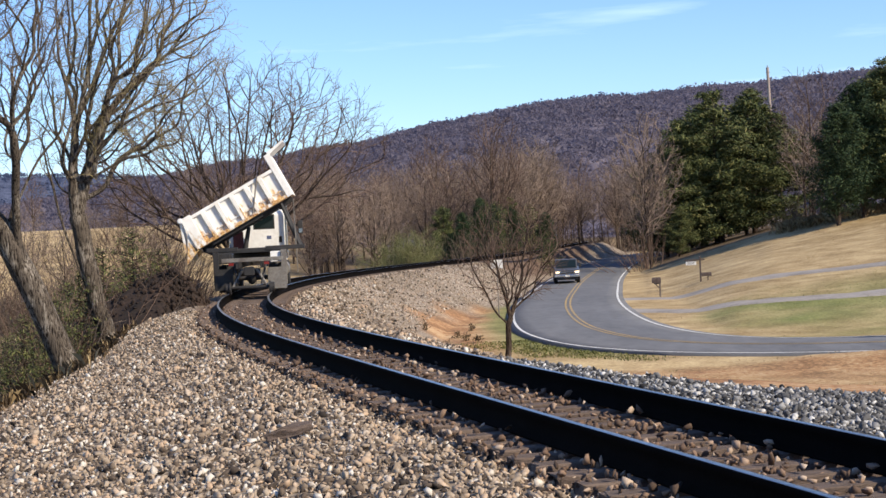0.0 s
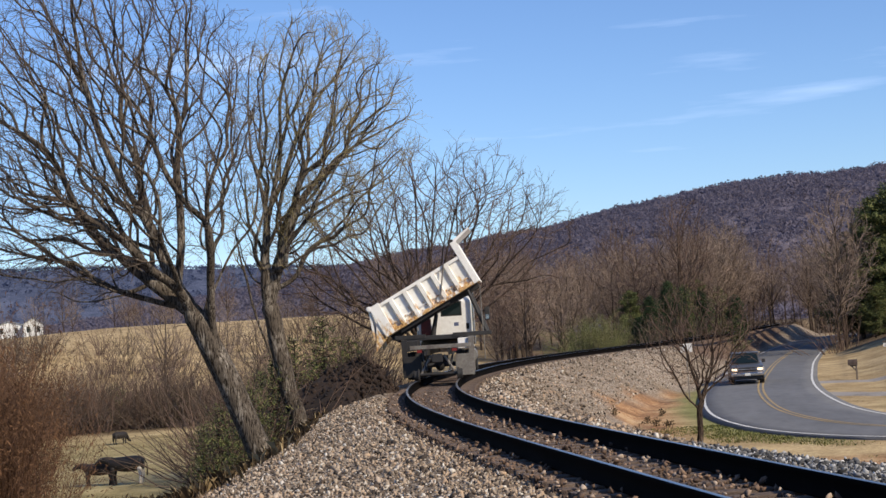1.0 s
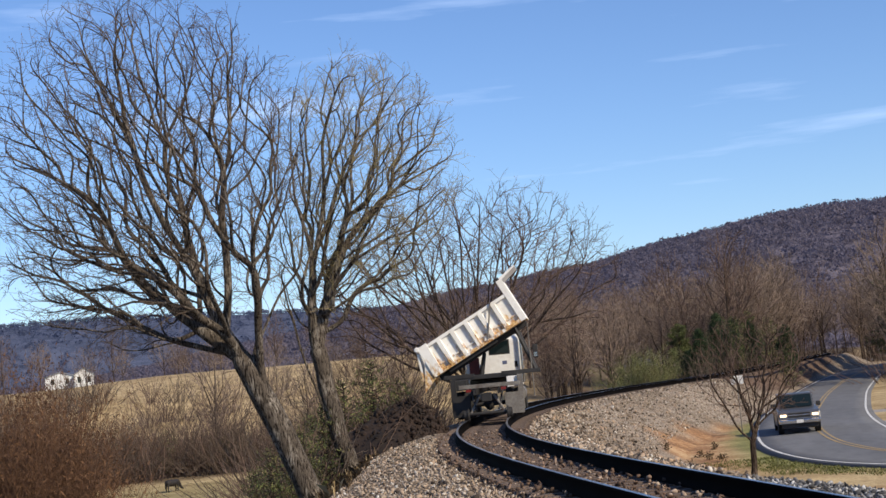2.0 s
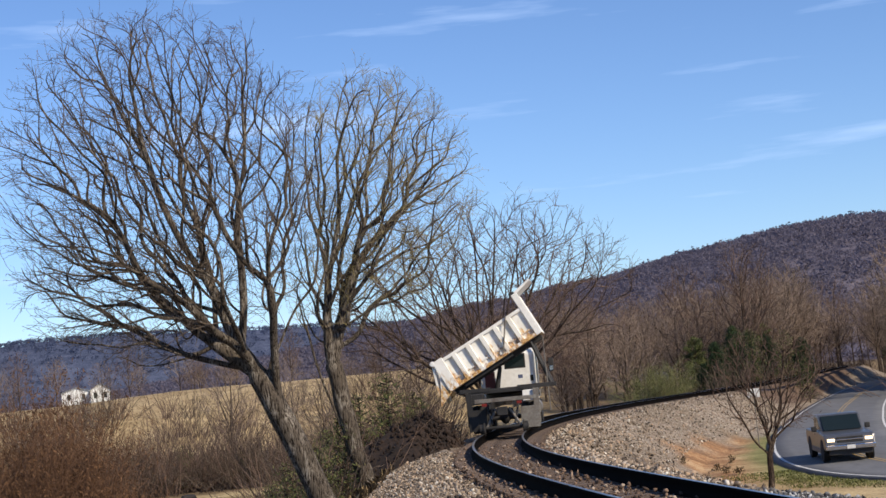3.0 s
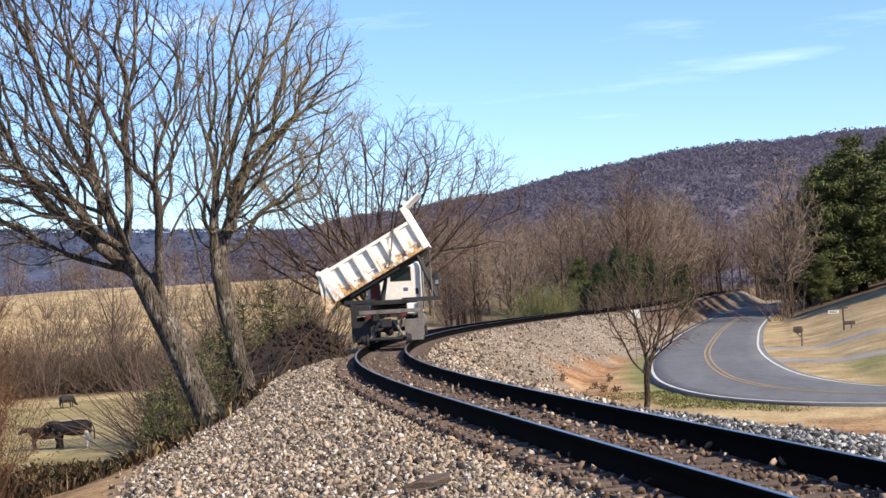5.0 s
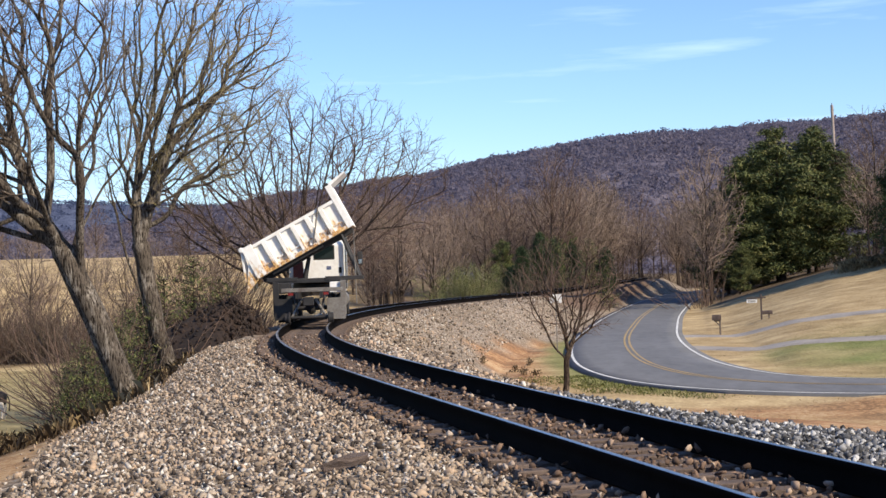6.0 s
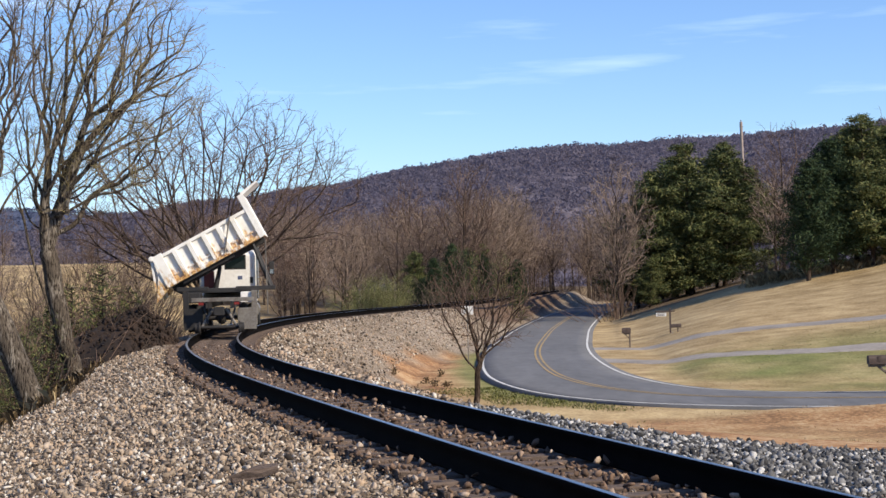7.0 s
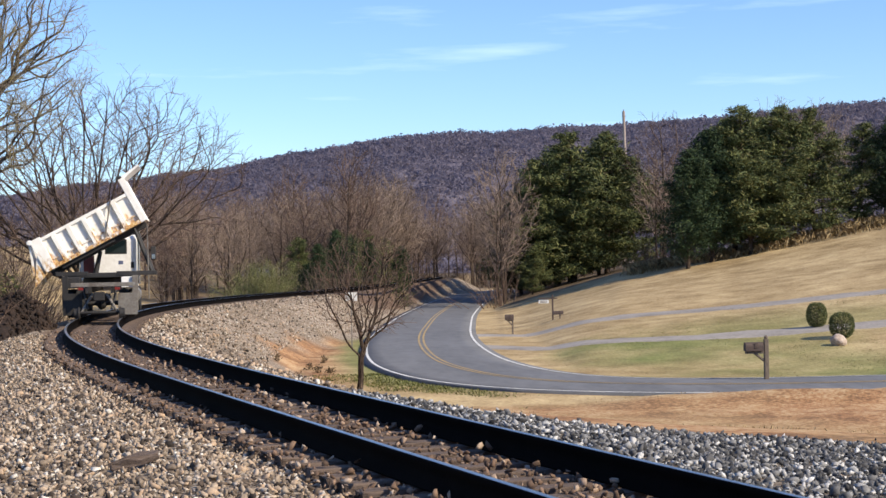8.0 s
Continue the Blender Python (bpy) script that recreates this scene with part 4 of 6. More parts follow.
def woodland_meshes(seed, h, crown, limbs, material):
    """Trunk and crown of a bare woodland tree with a rounded head."""
    rng = np.random.default_rng(seed)
    trunk = wander(rng, (0, 0, -0.5), (0, 0, 1), h * 0.82, 8, 0.05, 0.3)
    main = [trunk]
    for i in range(limbs):
        a = 2 * math.pi * (i + rng.uniform(-0.3, 0.3)) / limbs
        main.append(wander(rng, trunk[int(rng.integers(3, 7))], (math.cos(a) * 0.6, math.sin(a) * 0.6, 1.0), h * rng.uniform(0.28, 0.42), 5, 0.08, 0.03))
    goals = crown_goals(rng, 340, [(0, 0, h * 0.64, crown, crown, h * 0.37)])
    thick, thin, _ = grown_tree(rng, main, goals, 0.7, 0.14, 0.018, 0.5, (0.45, 0.9, 0.016))
    return tubes("trunk", thick, 5, BARK_DARK), tubes("crown", thin, 3, material)


def plant(name, label, meshes, spot, turn, scale, category="tree", group=""):
    """A plant of its own at a spot, from shared meshes."""
    ob = thing(name, label, category, Matrix.Translation(spot) @ Matrix.Rotation(turn, 4, "Z") @ Matrix.Diagonal((*scale, 1)), group)
    for me in meshes:
        p = new(me.name.split(".")[0], me)
        p.parent = ob
    return ob


def shrub_meshes(seed, stems, h, spread, material, thick=0.012, leafy=None, leaf=0.06, twigs=1.7):
    rng = np.random.default_rng(seed)
    main = []
    for _ in range(stems):
        a, out = rng.uniform(0, 2 * math.pi), abs(rng.normal(0, 1)) * spread
        root = np.array([math.cos(a) * out * 0.35 * h, math.sin(a) * out * 0.35 * h, -0.15])
        way = np.array([math.cos(a) * out, math.sin(a) * out, 1.0])
        ln = h * rng.uniform(0.55, 1.1)
        main.append((wander(rng, root, way, ln, 5, 0.14, 0.02), np.linspace(thick, thick * 0.25, 6)))
    one = sprout(rng, main, twigs, 0.2, 0.6, 0.38, 0.4, 3, 0.2, 0.04, thick * 0.35)
    two = sprout(rng, one, twigs * 1.2, 0.2, 0.6, 0.5, 0.5, 2, 0.2, 0.02, thick * 0.28)
    out = [tubes("branchwork", main + one + two, 3, material)]
    if leafy:
        tips = np.array([p[-1] for p, _ in two + one])
        out.append(leaf_mesh(rng, np.repeat(tips, 4, 0) + rng.normal(0, 0.10, (len(tips) * 4, 3)), leaf, leafy, "foliage"))
    return out


def leaf_mesh(rng, at, size, material, name):
    """Small folded leaves or needle tufts, each of two triangles."""
    n = len(at)
    w = rng.normal(size=(n, 3))
    w /= np.linalg.norm(w, axis=1)[:, None]
    s = np.cross(w, rng.normal(size=(n, 3)))
    s /= np.linalg.norm(s, axis=1)[:, None]
    k = size * rng.uniform(0.6, 1.4, n)[:, None]
    up = np.cross(w, s) * k * 0.25
    v = np.stack([at - w * k, at + s * k * 0.20 + up, at + w * k, at - s * k * 0.20 + up], 1).reshape(-1, 3)
    f = np.arange(n * 4).reshape(n, 4)
    return mesh_np(name, v, f, material)


def evergreen_meshes(seed, h, width, material, tufts, tuft=0.22, bare=0.12, pine=True, per=26):
    """A conifer: trunk, tiered branches, and crowds of needle tufts along them."""
    rng = np.random.default_rng(seed)
    trunk = (wander(rng, (0, 0, -0.5), (0, 0, 1), h + 0.3, 10, 0.03, 0.3), np.linspace(0.016 * h, 0.02, 11))
    limbs, at = [], []
    n = int(per * h)
    for i in range(n):
        f = bare + (1 - bare) * (i + rng.random()) / n
        a = rng.uniform(0, 2 * math.pi)
        g = (f - bare) / (1 - bare)
        shape = (min(1, 0.55 + 1.6 * g) * (1 - g) ** 0.62) if pine else (min(1, 0.75 + 2.5 * g) * (1 - g ** 1.7) ** 0.75)
        ln = width * shape * (rng.uniform(0.30, 1.25) if pine else rng.uniform(0.6, 1.1)) + 0.2
        p = np.array([np.interp(f * h, trunk[0][:, 2], trunk[0][:, k]) for k in range(3)])
        q = wander(rng, p, (math.cos(a), math.sin(a), 0.15 if pine else 0.9), ln, 5, 0.10, 0.05 if pine else 0.12)
        limbs.append((q, np.linspace(0.035, 0.008, 6)))
        m = max(3, int(tufts * ln))
        t = rng.uniform(0.3, 1.05, m) ** 0.8 * 5
        pts = np.stack([np.interp(t, np.arange(6), q[:, k]) for k in range(3)], 1)
        at.append(pts + rng.normal(0, 1, (m, 3)) * np.array([0.40, 0.40, 0.24 if pine else 0.3]) * (0.4 + 0.12 * ln))
    return [tubes("trunk", [trunk] + limbs, 4, BARK_DARK), leaf_mesh(rng, np.concatenate(at), tuft, material, "foliage")]


def build_vegetation():
    rnd = random.Random(9)
    # woods along the far side: bare trees of a few sizes
    kinds = [woodland_meshes(40 + i, 12 + i % 3, 3.3 + 0.5 * (i % 2), 5 + i % 3, (TWIG_WOOD, TWIG_WOOD, TWIG_RED)[i % 3]) for i in range(5)]
    spots = []
    for az0, az1, d0, d1, n in ((-4.5, 8.0, 150, 230, 125), (2.5, 8.6, 140, 240, 85), (8, 15, 185, 215, 22), (14, 24, 150, 190, 22), (4, 11, 222, 300, 60), (-30, -9, 300, 360, 42), (-9, -3, 200, 300, 22), (-25, -9, 158, 172, 6)):
        for _ in range(n):
            spots.append((rnd.uniform(az0, az1), rnd.uniform(d0, d1)))
    for az, d in spots:
        x, y = polar(az, d)
        if line_dist(ROAD, np.array([x]), np.array([y]))[0] < 4.8:
            continue
        u, s = track_uv(np.array([x]), np.array([y]))
        if abs(u[0]) < (6 if d < 140 else 3.4):
            continue
        k = rnd.uniform(0.72, 1.2) * (1.0 if d < 260 else 0.8)
        plant("bare_tree", "bare brown woodland tree in early spring", kinds[rnd.randrange(5)], (x, y, ground_z(x, y)), rnd.uniform(0, 6.28), (k, k, k), group="far woods")
    # evergreens on the hill
    pine = [evergreen_meshes(60 + i, 12.5, 4.2, NEEDLE_PINE, 95, 0.17, 0.05, True, 10) for i in range(3)]
    cedar = [evergreen_meshes(70 + i, 12.0, 3.6, NEEDLE_DARK, 60, 0.17, 0.03, False, 13) for i in range(2)]
    small = evergreen_meshes(80, 5.0, 1.5, NEEDLE_PINE, 22, 0.12, 0.03, True, 12)
    for az, d, kind, k, kz in ((9.7, 158, 0, 1.45, 1.08), (11.0, 160, 1, 1.75, 1.25), (12.2, 163, 0, 1.65, 1.2), (13.3, 168, 1, 1.2, 0.95), (9.0, 164, 1, 1.1, 0.9), (10.4, 166, 2, 1.5, 1.12), (9.4, 152, 2, 0.5, 0.38), (17.5, 130, 2, 1.35, 1.0), (18.6, 133, 0, 1.25, 0.95), (19.8, 135, 1, 1.1, 0.88), (21.3, 141, 2, 0.95, 0.75), (9.2, 186, 0, 1.0, 1.0), (8.6, 200, 1, 0.9, 0.95), (0.7, 150, 0, 0.55, 0.62), (2.3, 150, 2, 0.5, 0.55), (3.2, 158, 0, 0.5, 0.5), (10.5, 198, 1, 1.4, 1.3), (11.3, 203, 2, 1.4, 1.3), (9.8, 207, 0, 1.4, 1.3), (10.8, 166, 0, 1.2, 1.1), (11.9, 168, 1, 1.2, 1.15), (9.9, 176, 2, 1.2, 1.1), (9.7, 188, 0, 1.2, 1.1)):
        x, y = polar(az, d)
        plant("pine_tree", "bushy dark green pine on the hill's edge", pine[kind], (x, y, ground_z(x, y)), rnd.uniform(0, 6), (k, k, kz), group="hill evergreens")
    for az, d, kind, k, kz in ((15.2, 126, 0, 1.1, 0.80), (16.1, 129, 1, 1.3, 0.9), (16.9, 133, 0, 1.35, 0.95), (22.6, 140, 0, 1.1, 0.75), (17.9, 141, 1, 1.3, 0.95), (0.9, 139, 0, 0.45, 0.40), (1.4, 137, 1, 0.48, 0.47), (2.0, 146, 0, 0.50, 0.58), (2.6, 141, 1, 0.45, 0.42), (3.3, 146, 0, 0.45, 0.36), (4.5, 152, 1, 0.5, 0.40)):
        x, y = polar(az, d)
        plant("cedar_tree", "dense dark evergreen cedar at the wood's edge", cedar[kind], (x, y, ground_z(x, y)), rnd.uniform(0, 6), (k, k, kz), group="hill evergreens")
    # young evergreens among the thickets
    for az, d, k in ((-1.6, 128, 0.9),  (-15.4, 42, 0.42), (-11.9, 61, 0.85), (-10.8, 63, 0.9), (-13.2, 60, 0.75), (-12.4, 64, 0.9), (-10.0, 62, 0.6), (-13.6, 44, 0.45), (-12.9, 47, 0.55), (-14.2, 41, 0.35), (2.7, 138, 1.0), (3.9, 142, 1.0), (4.6, 139, 0.8), (-15.0, 44, 0.5),  (-18.6, 150, 0.9), (-20.5, 152, 0.8), (-14.6, 150, 1.0), (-16.5, 148, 0.7)):
        x, y = polar(az, d)
        plant("young_cedar", "young dark green cedar among the brush", small, (x, y, ground_z(x, y)), rnd.uniform(0, 6), (k, k, k), "shrub", "young cedars")
    # thickets
    brown = [shrub_meshes(90 + i, 32, 2.6, 0.8, (TWIG_GREY, TWIG_GREY, TWIG_RED)[i], 0.018, twigs=1.05) for i in range(3)]
    olive = shrub_meshes(95, 150, 3.6, 0.55, TWIG_OLIVE, 0.016, LEAF_OLIVE, 0.05, twigs=2.6)
    x, y = polar(-0.75, 112)
    plant("willow_shrub", "rounded olive-green shrub beyond the track", olive, (x, y, ground_z(x, y)), 0, (1.25, 1.25, 1.05), "shrub")
    tuft = shrub_meshes(97, 220, 2.9, 0.32, TWIG_RUST, 0.009, LEAF_DRY, 0.035, twigs=2.2)
    for az, d, k in ((-22.3, 26, 1.0), (-22.9, 24.5, 1.2), (-23.6, 25.5, 1.3), (-24.8, 26, 1.3), (-26.2, 24, 1.3)):
        x, y = polar(az, d)
        plant("brown_bush", "dense rust-brown dry bush below the bank", tuft, (x, y, ground_z(x, y)), rnd.uniform(0, 6), (k * 0.7, k * 0.7, k), "shrub", "brown bushes")
    bush = []
    for az0, az1, d0, d1, n, k0, k1 in ((-15.2, -12.2, 46, 58, 26, 0.9, 1.6), (-19.5, -14.5, 60, 70, 26, 0.9, 1.4), (-14, -9.4, 60, 74, 48, 1.1, 1.7), (-25, -9, 144, 166, 150, 1.8, 2.7), (-25, -9, 196, 240, 36, 2.0, 3.0), (-20, -15.5, 44, 56, 10, 0.5, 0.9), (-4.6, 0.4, 96, 130, 16, 0.8, 1.5), (0, 8.2, 125, 160, 40, 1.0, 2.0), (3.4, 8.3, 118, 150, 34, 0.7, 1.4), (-14.6, -10, 62, 84, 40, 0.9, 1.5), (2.5, 9.5, 165, 240, 34, 1.6, 2.6), (-17, -13, 44, 50, 8, 0.4, 0.7), (2.2, 3.2, 68, 92, 7, 0.5, 0.9), (13.4, 15.2, 138, 146, 6, 0.8, 1.2), (-9, -4.5, 80, 120, 14, 0.9, 1.6)):
        for _ in range(n):
            bush.append((rnd.uniform(az0, az1), rnd.uniform(d0, d1), rnd.uniform(k0, k1)))
    for az, d, k in bush:
        x, y = polar(az, d)
        u, s = track_uv(np.array([x]), np.array([y]))
        if (-20.9 < az < -14.7 and d < 141) or abs(u[0]) < (4.2 if d < 125 else 3.0) or math.hypot(x + 8.8, y - 52.8) < 5.5 or (-12.8 < az < -7.6 and d < 60) or line_dist(ROAD, np.array([x]), np.array([y]))[0] < 4.6:
            continue
        plant("thicket_bush", "bare grey-brown thicket bush", brown[rnd.randrange(3)], (x, y, ground_z(x, y)), rnd.uniform(0, 6), (k * 1.1, k * 1.1, k), "shrub", "thickets")


build_big_trees()
build_vegetation()


# ---- dump truck on the rails ----
def lathe_bm(profile, axis_from, axis_to, sides=24):
    """A turned solid: profile of (radius, way along) between two points."""
    bm = bmesh.new()
    a, b = Vector(axis_from), Vector(axis_to)
    d = (b - a).normalized()
    s = d.cross(Vector((0.3, 0.1, 0.9))).normalized()
    t = d.cross(s)
    rings = []
    for r, w in profile:
        c = a + (b - a) * w
        rings.append([bm.verts.new(c + (s * math.cos(q) + t * math.sin(q)) * r) for q in (2 * math.pi * i / sides for i in range(sides))])
    for one, two in zip(rings[:-1], rings[1:]):
        for i in range(sides):
            j = (i + 1) % sides
            bm.faces.new((one[i], one[j], two[j], two[i]))
    bm.faces.new(list(reversed(rings[0])))
    bm.faces.new(rings[-1])
    bmesh.ops.recalc_face_normals(bm, faces=bm.faces)
    return bm


TYRE = [(0.62, 0.04), (0.90, 0.0), (0.97, 0.10), (1.0, 0.30), (0.985, 0.5), (1.0, 0.70), (0.97, 0.90), (0.90, 1.0), (0.62, 0.96)]


def add_wheel(parent, x0, x1, y, z, r, rim_mat, name="wheel"):
    w = new(name)
    w.parent = parent
    w.location = ((x0 + x1) / 2, y, z)
    h = (x1 - x0) / 2
    part("tyre", lathe_bm([(a * r, b) for a, b in TYRE], (-h, 0, 0), (h, 0, 0), 28), RUBBER, w)
    bm = lathe_bm([(0.02, 0.22), (0.20 * r, 0.16), (0.24 * r, 0.30), (0.50 * r, 0.34), (0.60 * r, 0.12), (0.62 * r, 0.5), (0.60 * r, 0.88), (0.50 * r, 0.66), (0.24 * r, 0.70), (0.20 * r, 0.84), (0.02, 0.78)], (-h, 0, 0), (h, 0, 0), 20)
    part("rim", bm, rim_mat, w)
    return w


def build_truck():
    x, y, z, th = track_at(56.0)
    m = Matrix.Translation((x, y, z + 0.191)) @ Matrix.Rotation(-th, 4, "Z")
    truck = thing("dump_truck", "white road-rail dump truck with rusty raised tipping body", "truck", m)
    # running gear
    for sx in (-1, 1):
        part("chassis_rail", box_bm(sx * 0.43 - 0.04, sx * 0.43 + 0.04, -1.3, 7.6, 0.86, 1.12, 0.01), BLACK_STEEL, truck)
        for yy in (0.0, 1.35):
            for a, b in ((0.62, 0.88), (0.93, 1.19)):
                lo, hi = sorted((sx * a, sx * b))
                add_wheel(truck, lo, hi, yy, 0.50, 0.50, GREY_PANEL)
        lo, hi = sorted((sx * 0.80, sx * 1.10))
        add_wheel(truck, lo, hi, 6.4, 0.50, 0.50, GREY_PANEL, "front_wheel")
        # rail guide wheel and its arm
        part("rail_wheel", lathe_bm([(0.05, 0.0), (0.20, 0.02), (0.23, 0.12), (0.23, 0.30), (0.18, 0.34), (0.175, 0.95), (0.05, 1.0)], (sx * 0.66, -1.15, 0.175), (sx * 0.86, -1.15, 0.175), 22), BLACK_STEEL, truck)
        part("guide_arm", rod_bm((sx * 0.62, -1.15, 0.2), (sx * 0.22, -1.0, 0.86), 0.05, 0.05, 8), GREY_PANEL, truck, "pale steel strut")
        part("guide_cylinder", rod_bm((sx * 0.40, -1.2, 0.32), (sx * 0.56, -0.8, 1.0), 0.04, 0.04, 8), BLACK_STEEL, truck)
        part("mud_flap", box_bm(sx * 0.94 - 0.33, sx * 0.94 + 0.33, -0.74, -0.72, 0.10, 0.86, 0.004), GREY_PANEL if sx > 0 else BLACK_STEEL, truck, "dusty grey mud flap" if sx > 0 else "black mud flap")
        part("tool_box", box_bm(*sorted((sx * 0.72, sx * 1.22)), -0.6, 0.5, 1.05, 1.42, 0.02), WHITE_PAINT if sx > 0 else BLACK_STEEL, truck, "white tool box" if sx > 0 else "")
        lamp = part("tail_lamp", box_bm(sx * 0.62 - 0.09, sx * 0.62 + 0.09, -1.36, -1.31, 0.98, 1.08, 0.01), glow_mat("red_lamp", (0.16, 0.015, 0.012), 0.0), truck, "red tail lamp")
        part("outrigger", box_bm(*sorted((sx * 0.5, sx * (1.62 if sx < 0 else 1.92))), 0.42, 0.62, 1.47, 1.62, 0.015), BLACK_STEEL, truck)
        part("side_step", box_bm(*sorted((sx * 1.10, sx * 1.30)), -0.7, -0.64, 0.25, 1.47, 0.01), GREY_PANEL if sx > 0 else BLACK_STEEL, truck)
        part("fuel_tank", rod_bm((sx * 0.92, 3.0, 0.72), (sx * 0.92, 4.4, 0.72), 0.30, 0.30, 18), GREY_PANEL, truck)
    part("rear_axle", lathe_bm([(0.08, 0), (0.09, 0.36), (0.2, 0.42), (0.24, 0.5), (0.2, 0.58), (0.09, 0.64), (0.08, 1)], (-0.62, 0, 0.5), (0.62, 0, 0.5), 14), BLACK_STEEL, truck)
    part("guide_axle", rod_bm((-0.8, -1.15, 0.2), (0.8, -1.15, 0.2), 0.06, 0.06, 10), BLACK_STEEL, truck)
    part("cross_member", box_bm(-0.95, 1.2, -1.34, -1.22, 1.10, 1.24, 0.012), GREY_PANEL, truck, "scuffed pale bumper bar")
    part("hitch", box_bm(-0.18, 0.18, -1.45, -1.2, 0.62, 0.92, 0.02), BLACK_STEEL, truck)
    part("air_tank", rod_bm((-0.36, -0.9, 0.72), (0.36, -0.9, 0.72), 0.13, 0.13, 14), BLACK_STEEL, truck)
    part("turntable", lathe_bm([(0.75, 0), (0.78, 0.3), (0.78, 0.7), (0.70, 1.0)], (0, 2.0, 1.14), (0, 2.0, 1.44), 28), BLACK_STEEL, truck)
    part("cross_beam", box_bm(-1.2, 1.2, 0.44, 3.6, 1.40, 1.56, 0.02), BLACK_STEEL, truck)
    # cab
    cab = new("cab")
    cab.parent = truck
    y0 = 4.7
    part("cab_shell", prism_bm([(y0, 1.25), (y0, 2.82), (y0 + 0.1, 2.98), (y0 + 1.25, 3.02), (y0 + 1.5, 2.9), (y0 + 1.95, 2.05), (y0 + 2.0, 1.25)], -1.08, 1.08, bevel=0.05), WHITE_PAINT, cab, "white cab")
    part("bonnet", prism_bm([(y0 + 1.95, 0.95), (y0 + 1.95, 1.98), (y0 + 3.0, 1.82), (y0 + 3.2, 1.6), (y0 + 3.2, 0.8)], -0.95, 0.95, bevel=0.06), WHITE_PAINT, cab)
    part("rear_window", box_bm(-0.12, 0.62, y0 - 0.012, y0 + 0.03, 2.30, 2.78, 0.01), GLASS, cab, "dark rear window")
    part("window_gasket", box_bm(-0.17, 0.67, y0 - 0.006, y0 + 0.02, 2.25, 2.83, 0.02), RUBBER, cab)
    part("vent", box_bm(0.82, 0.93, y0 - 0.02, y0 + 0.02, 1.72, 1.95, 0.01), RUBBER, cab, "black vent")
    part("decal", box_bm(0.34, 0.52, y0 - 0.006, y0 + 0.01, 1.86, 2.0, 0.002), plain("blue_decal", (0.05, 0.07, 0.16), (0.10, 0.12, 0.2)), cab, "small dark blue decal")
    for sx in (-1, 1):
        part("door_window", box_bm(*sorted((sx * 1.06, sx * 1.092)), y0 + 0.45, y0 + 1.35, 2.15, 2.75, 0.01), GLASS, cab)
        part("door", box_bm(*sorted((sx * 1.06, sx * 1.088)), y0 + 0.35, y0 + 1.6, 1.15, 2.12, 0.01), WHITE_PAINT, cab)
        part("grab_rail", rod_bm((sx * 1.13, y0 + 0.2, 1.5), (sx * 1.13, y0 + 0.2, 2.6), 0.018, 0.018, 8), CHROME, cab)
        mirror = part("mirror", box_bm(sx * 1.62 - 0.10, sx * 1.62 + 0.10, y0 + 1.35, y0 + 1.47, 2.02, 2.55, 0.03), BLACK_STEEL, truck, "tall black side mirror")
        part("mirror_glass", box_bm(sx * 1.62 - 0.07, sx * 1.62 + 0.07, y0 + 1.338, y0 + 1.352, 2.06, 2.24, 0.004), CHROME, mirror)
        part("mirror_arm", rod_bm((sx * 1.05, y0 + 1.45, 2.4), (sx * 1.62, y0 + 1.42, 2.4), 0.018, 0.018, 8), BLACK_STEEL, mirror)
    part("headache_rack", box_bm(-0.95, -0.55, y0 - 0.3, y0 - 0.2, 1.5, 2.2, 0.02), plain("red_brown_paint", (0.14, 0.03, 0.025), (0.07, 0.02, 0.02)), truck, "dark red guard panel")
    part("exhaust_stack", rod_bm((1.12, y0 - 0.15, 1.1), (1.12, y0 - 0.15, 3.2), 0.06, 0.06, 12), CHROME, truck)
    # tipping body, swung across the track and raised towards its headboard
    tilt = 27.7
    body = new("tipping_body")
    body.parent = truck
    body.matrix_basis = Matrix.Translation((-1.92, 2.0, 1.62)) @ Matrix.Rotation(-radians(tilt), 4, "Y")
    tagged(body, "rust-streaked white tipping body with ribbed sides")
    L, H, Wd = 3.95, 1.20, 1.12
    part("floor", box_bm(0, L, -Wd, Wd, 0.0, 0.07, 0.01), RUST_PAINT, body)
    for sy in (-1, 1):
        part("side_panel", box_bm(0.05, L - 0.05, *sorted((sy * (Wd - 0.06), sy * (Wd - 0.02))), 0.05, H - 0.05, 0.006), RUST_PAINT, body)
        part("top_rail", box_bm(0, L, *sorted((sy * (Wd - 0.09), sy * (Wd + 0.07))), H - 0.12, H, 0.015), RUST_PAINT, body)
        part("bottom_rail", box_bm(0, L, *sorted((sy * (Wd - 0.09), sy * (Wd + 0.08))), 0.0, 0.13, 0.015), RUST_PAINT, body, "rusted lower rail")
        part("side_strip", box_bm(0.3, L - 0.1, *sorted((sy * (Wd - 0.02), sy * (Wd + 0.03))), 0.30, 0.36, 0.008), RUST_PAINT, body)
        for i in range(5):
            c = 0.78 + i * 0.60
            bm = bmesh.new()
            prof = [(c - 0.11, Wd - 0.03), (c - 0.075, Wd + 0.10), (c + 0.075, Wd + 0.10), (c + 0.11, Wd - 0.03)]
            one = [bm.verts.new((a, sy * b, 0.10)) for a, b in prof]
            two = [bm.verts.new((a, sy * b, H - 0.1)) for a, b in prof]
            for k in range(4):
                bm.faces.new((one[k], one[(k + 1) % 4], two[(k + 1) % 4], two[k]))
            bm.faces.new(one)
            bm.faces.new(list(reversed(two)))
            bmesh.ops.recalc_face_normals(bm, faces=bm.faces)
            part("rib", bm, RUST_PAINT, body)
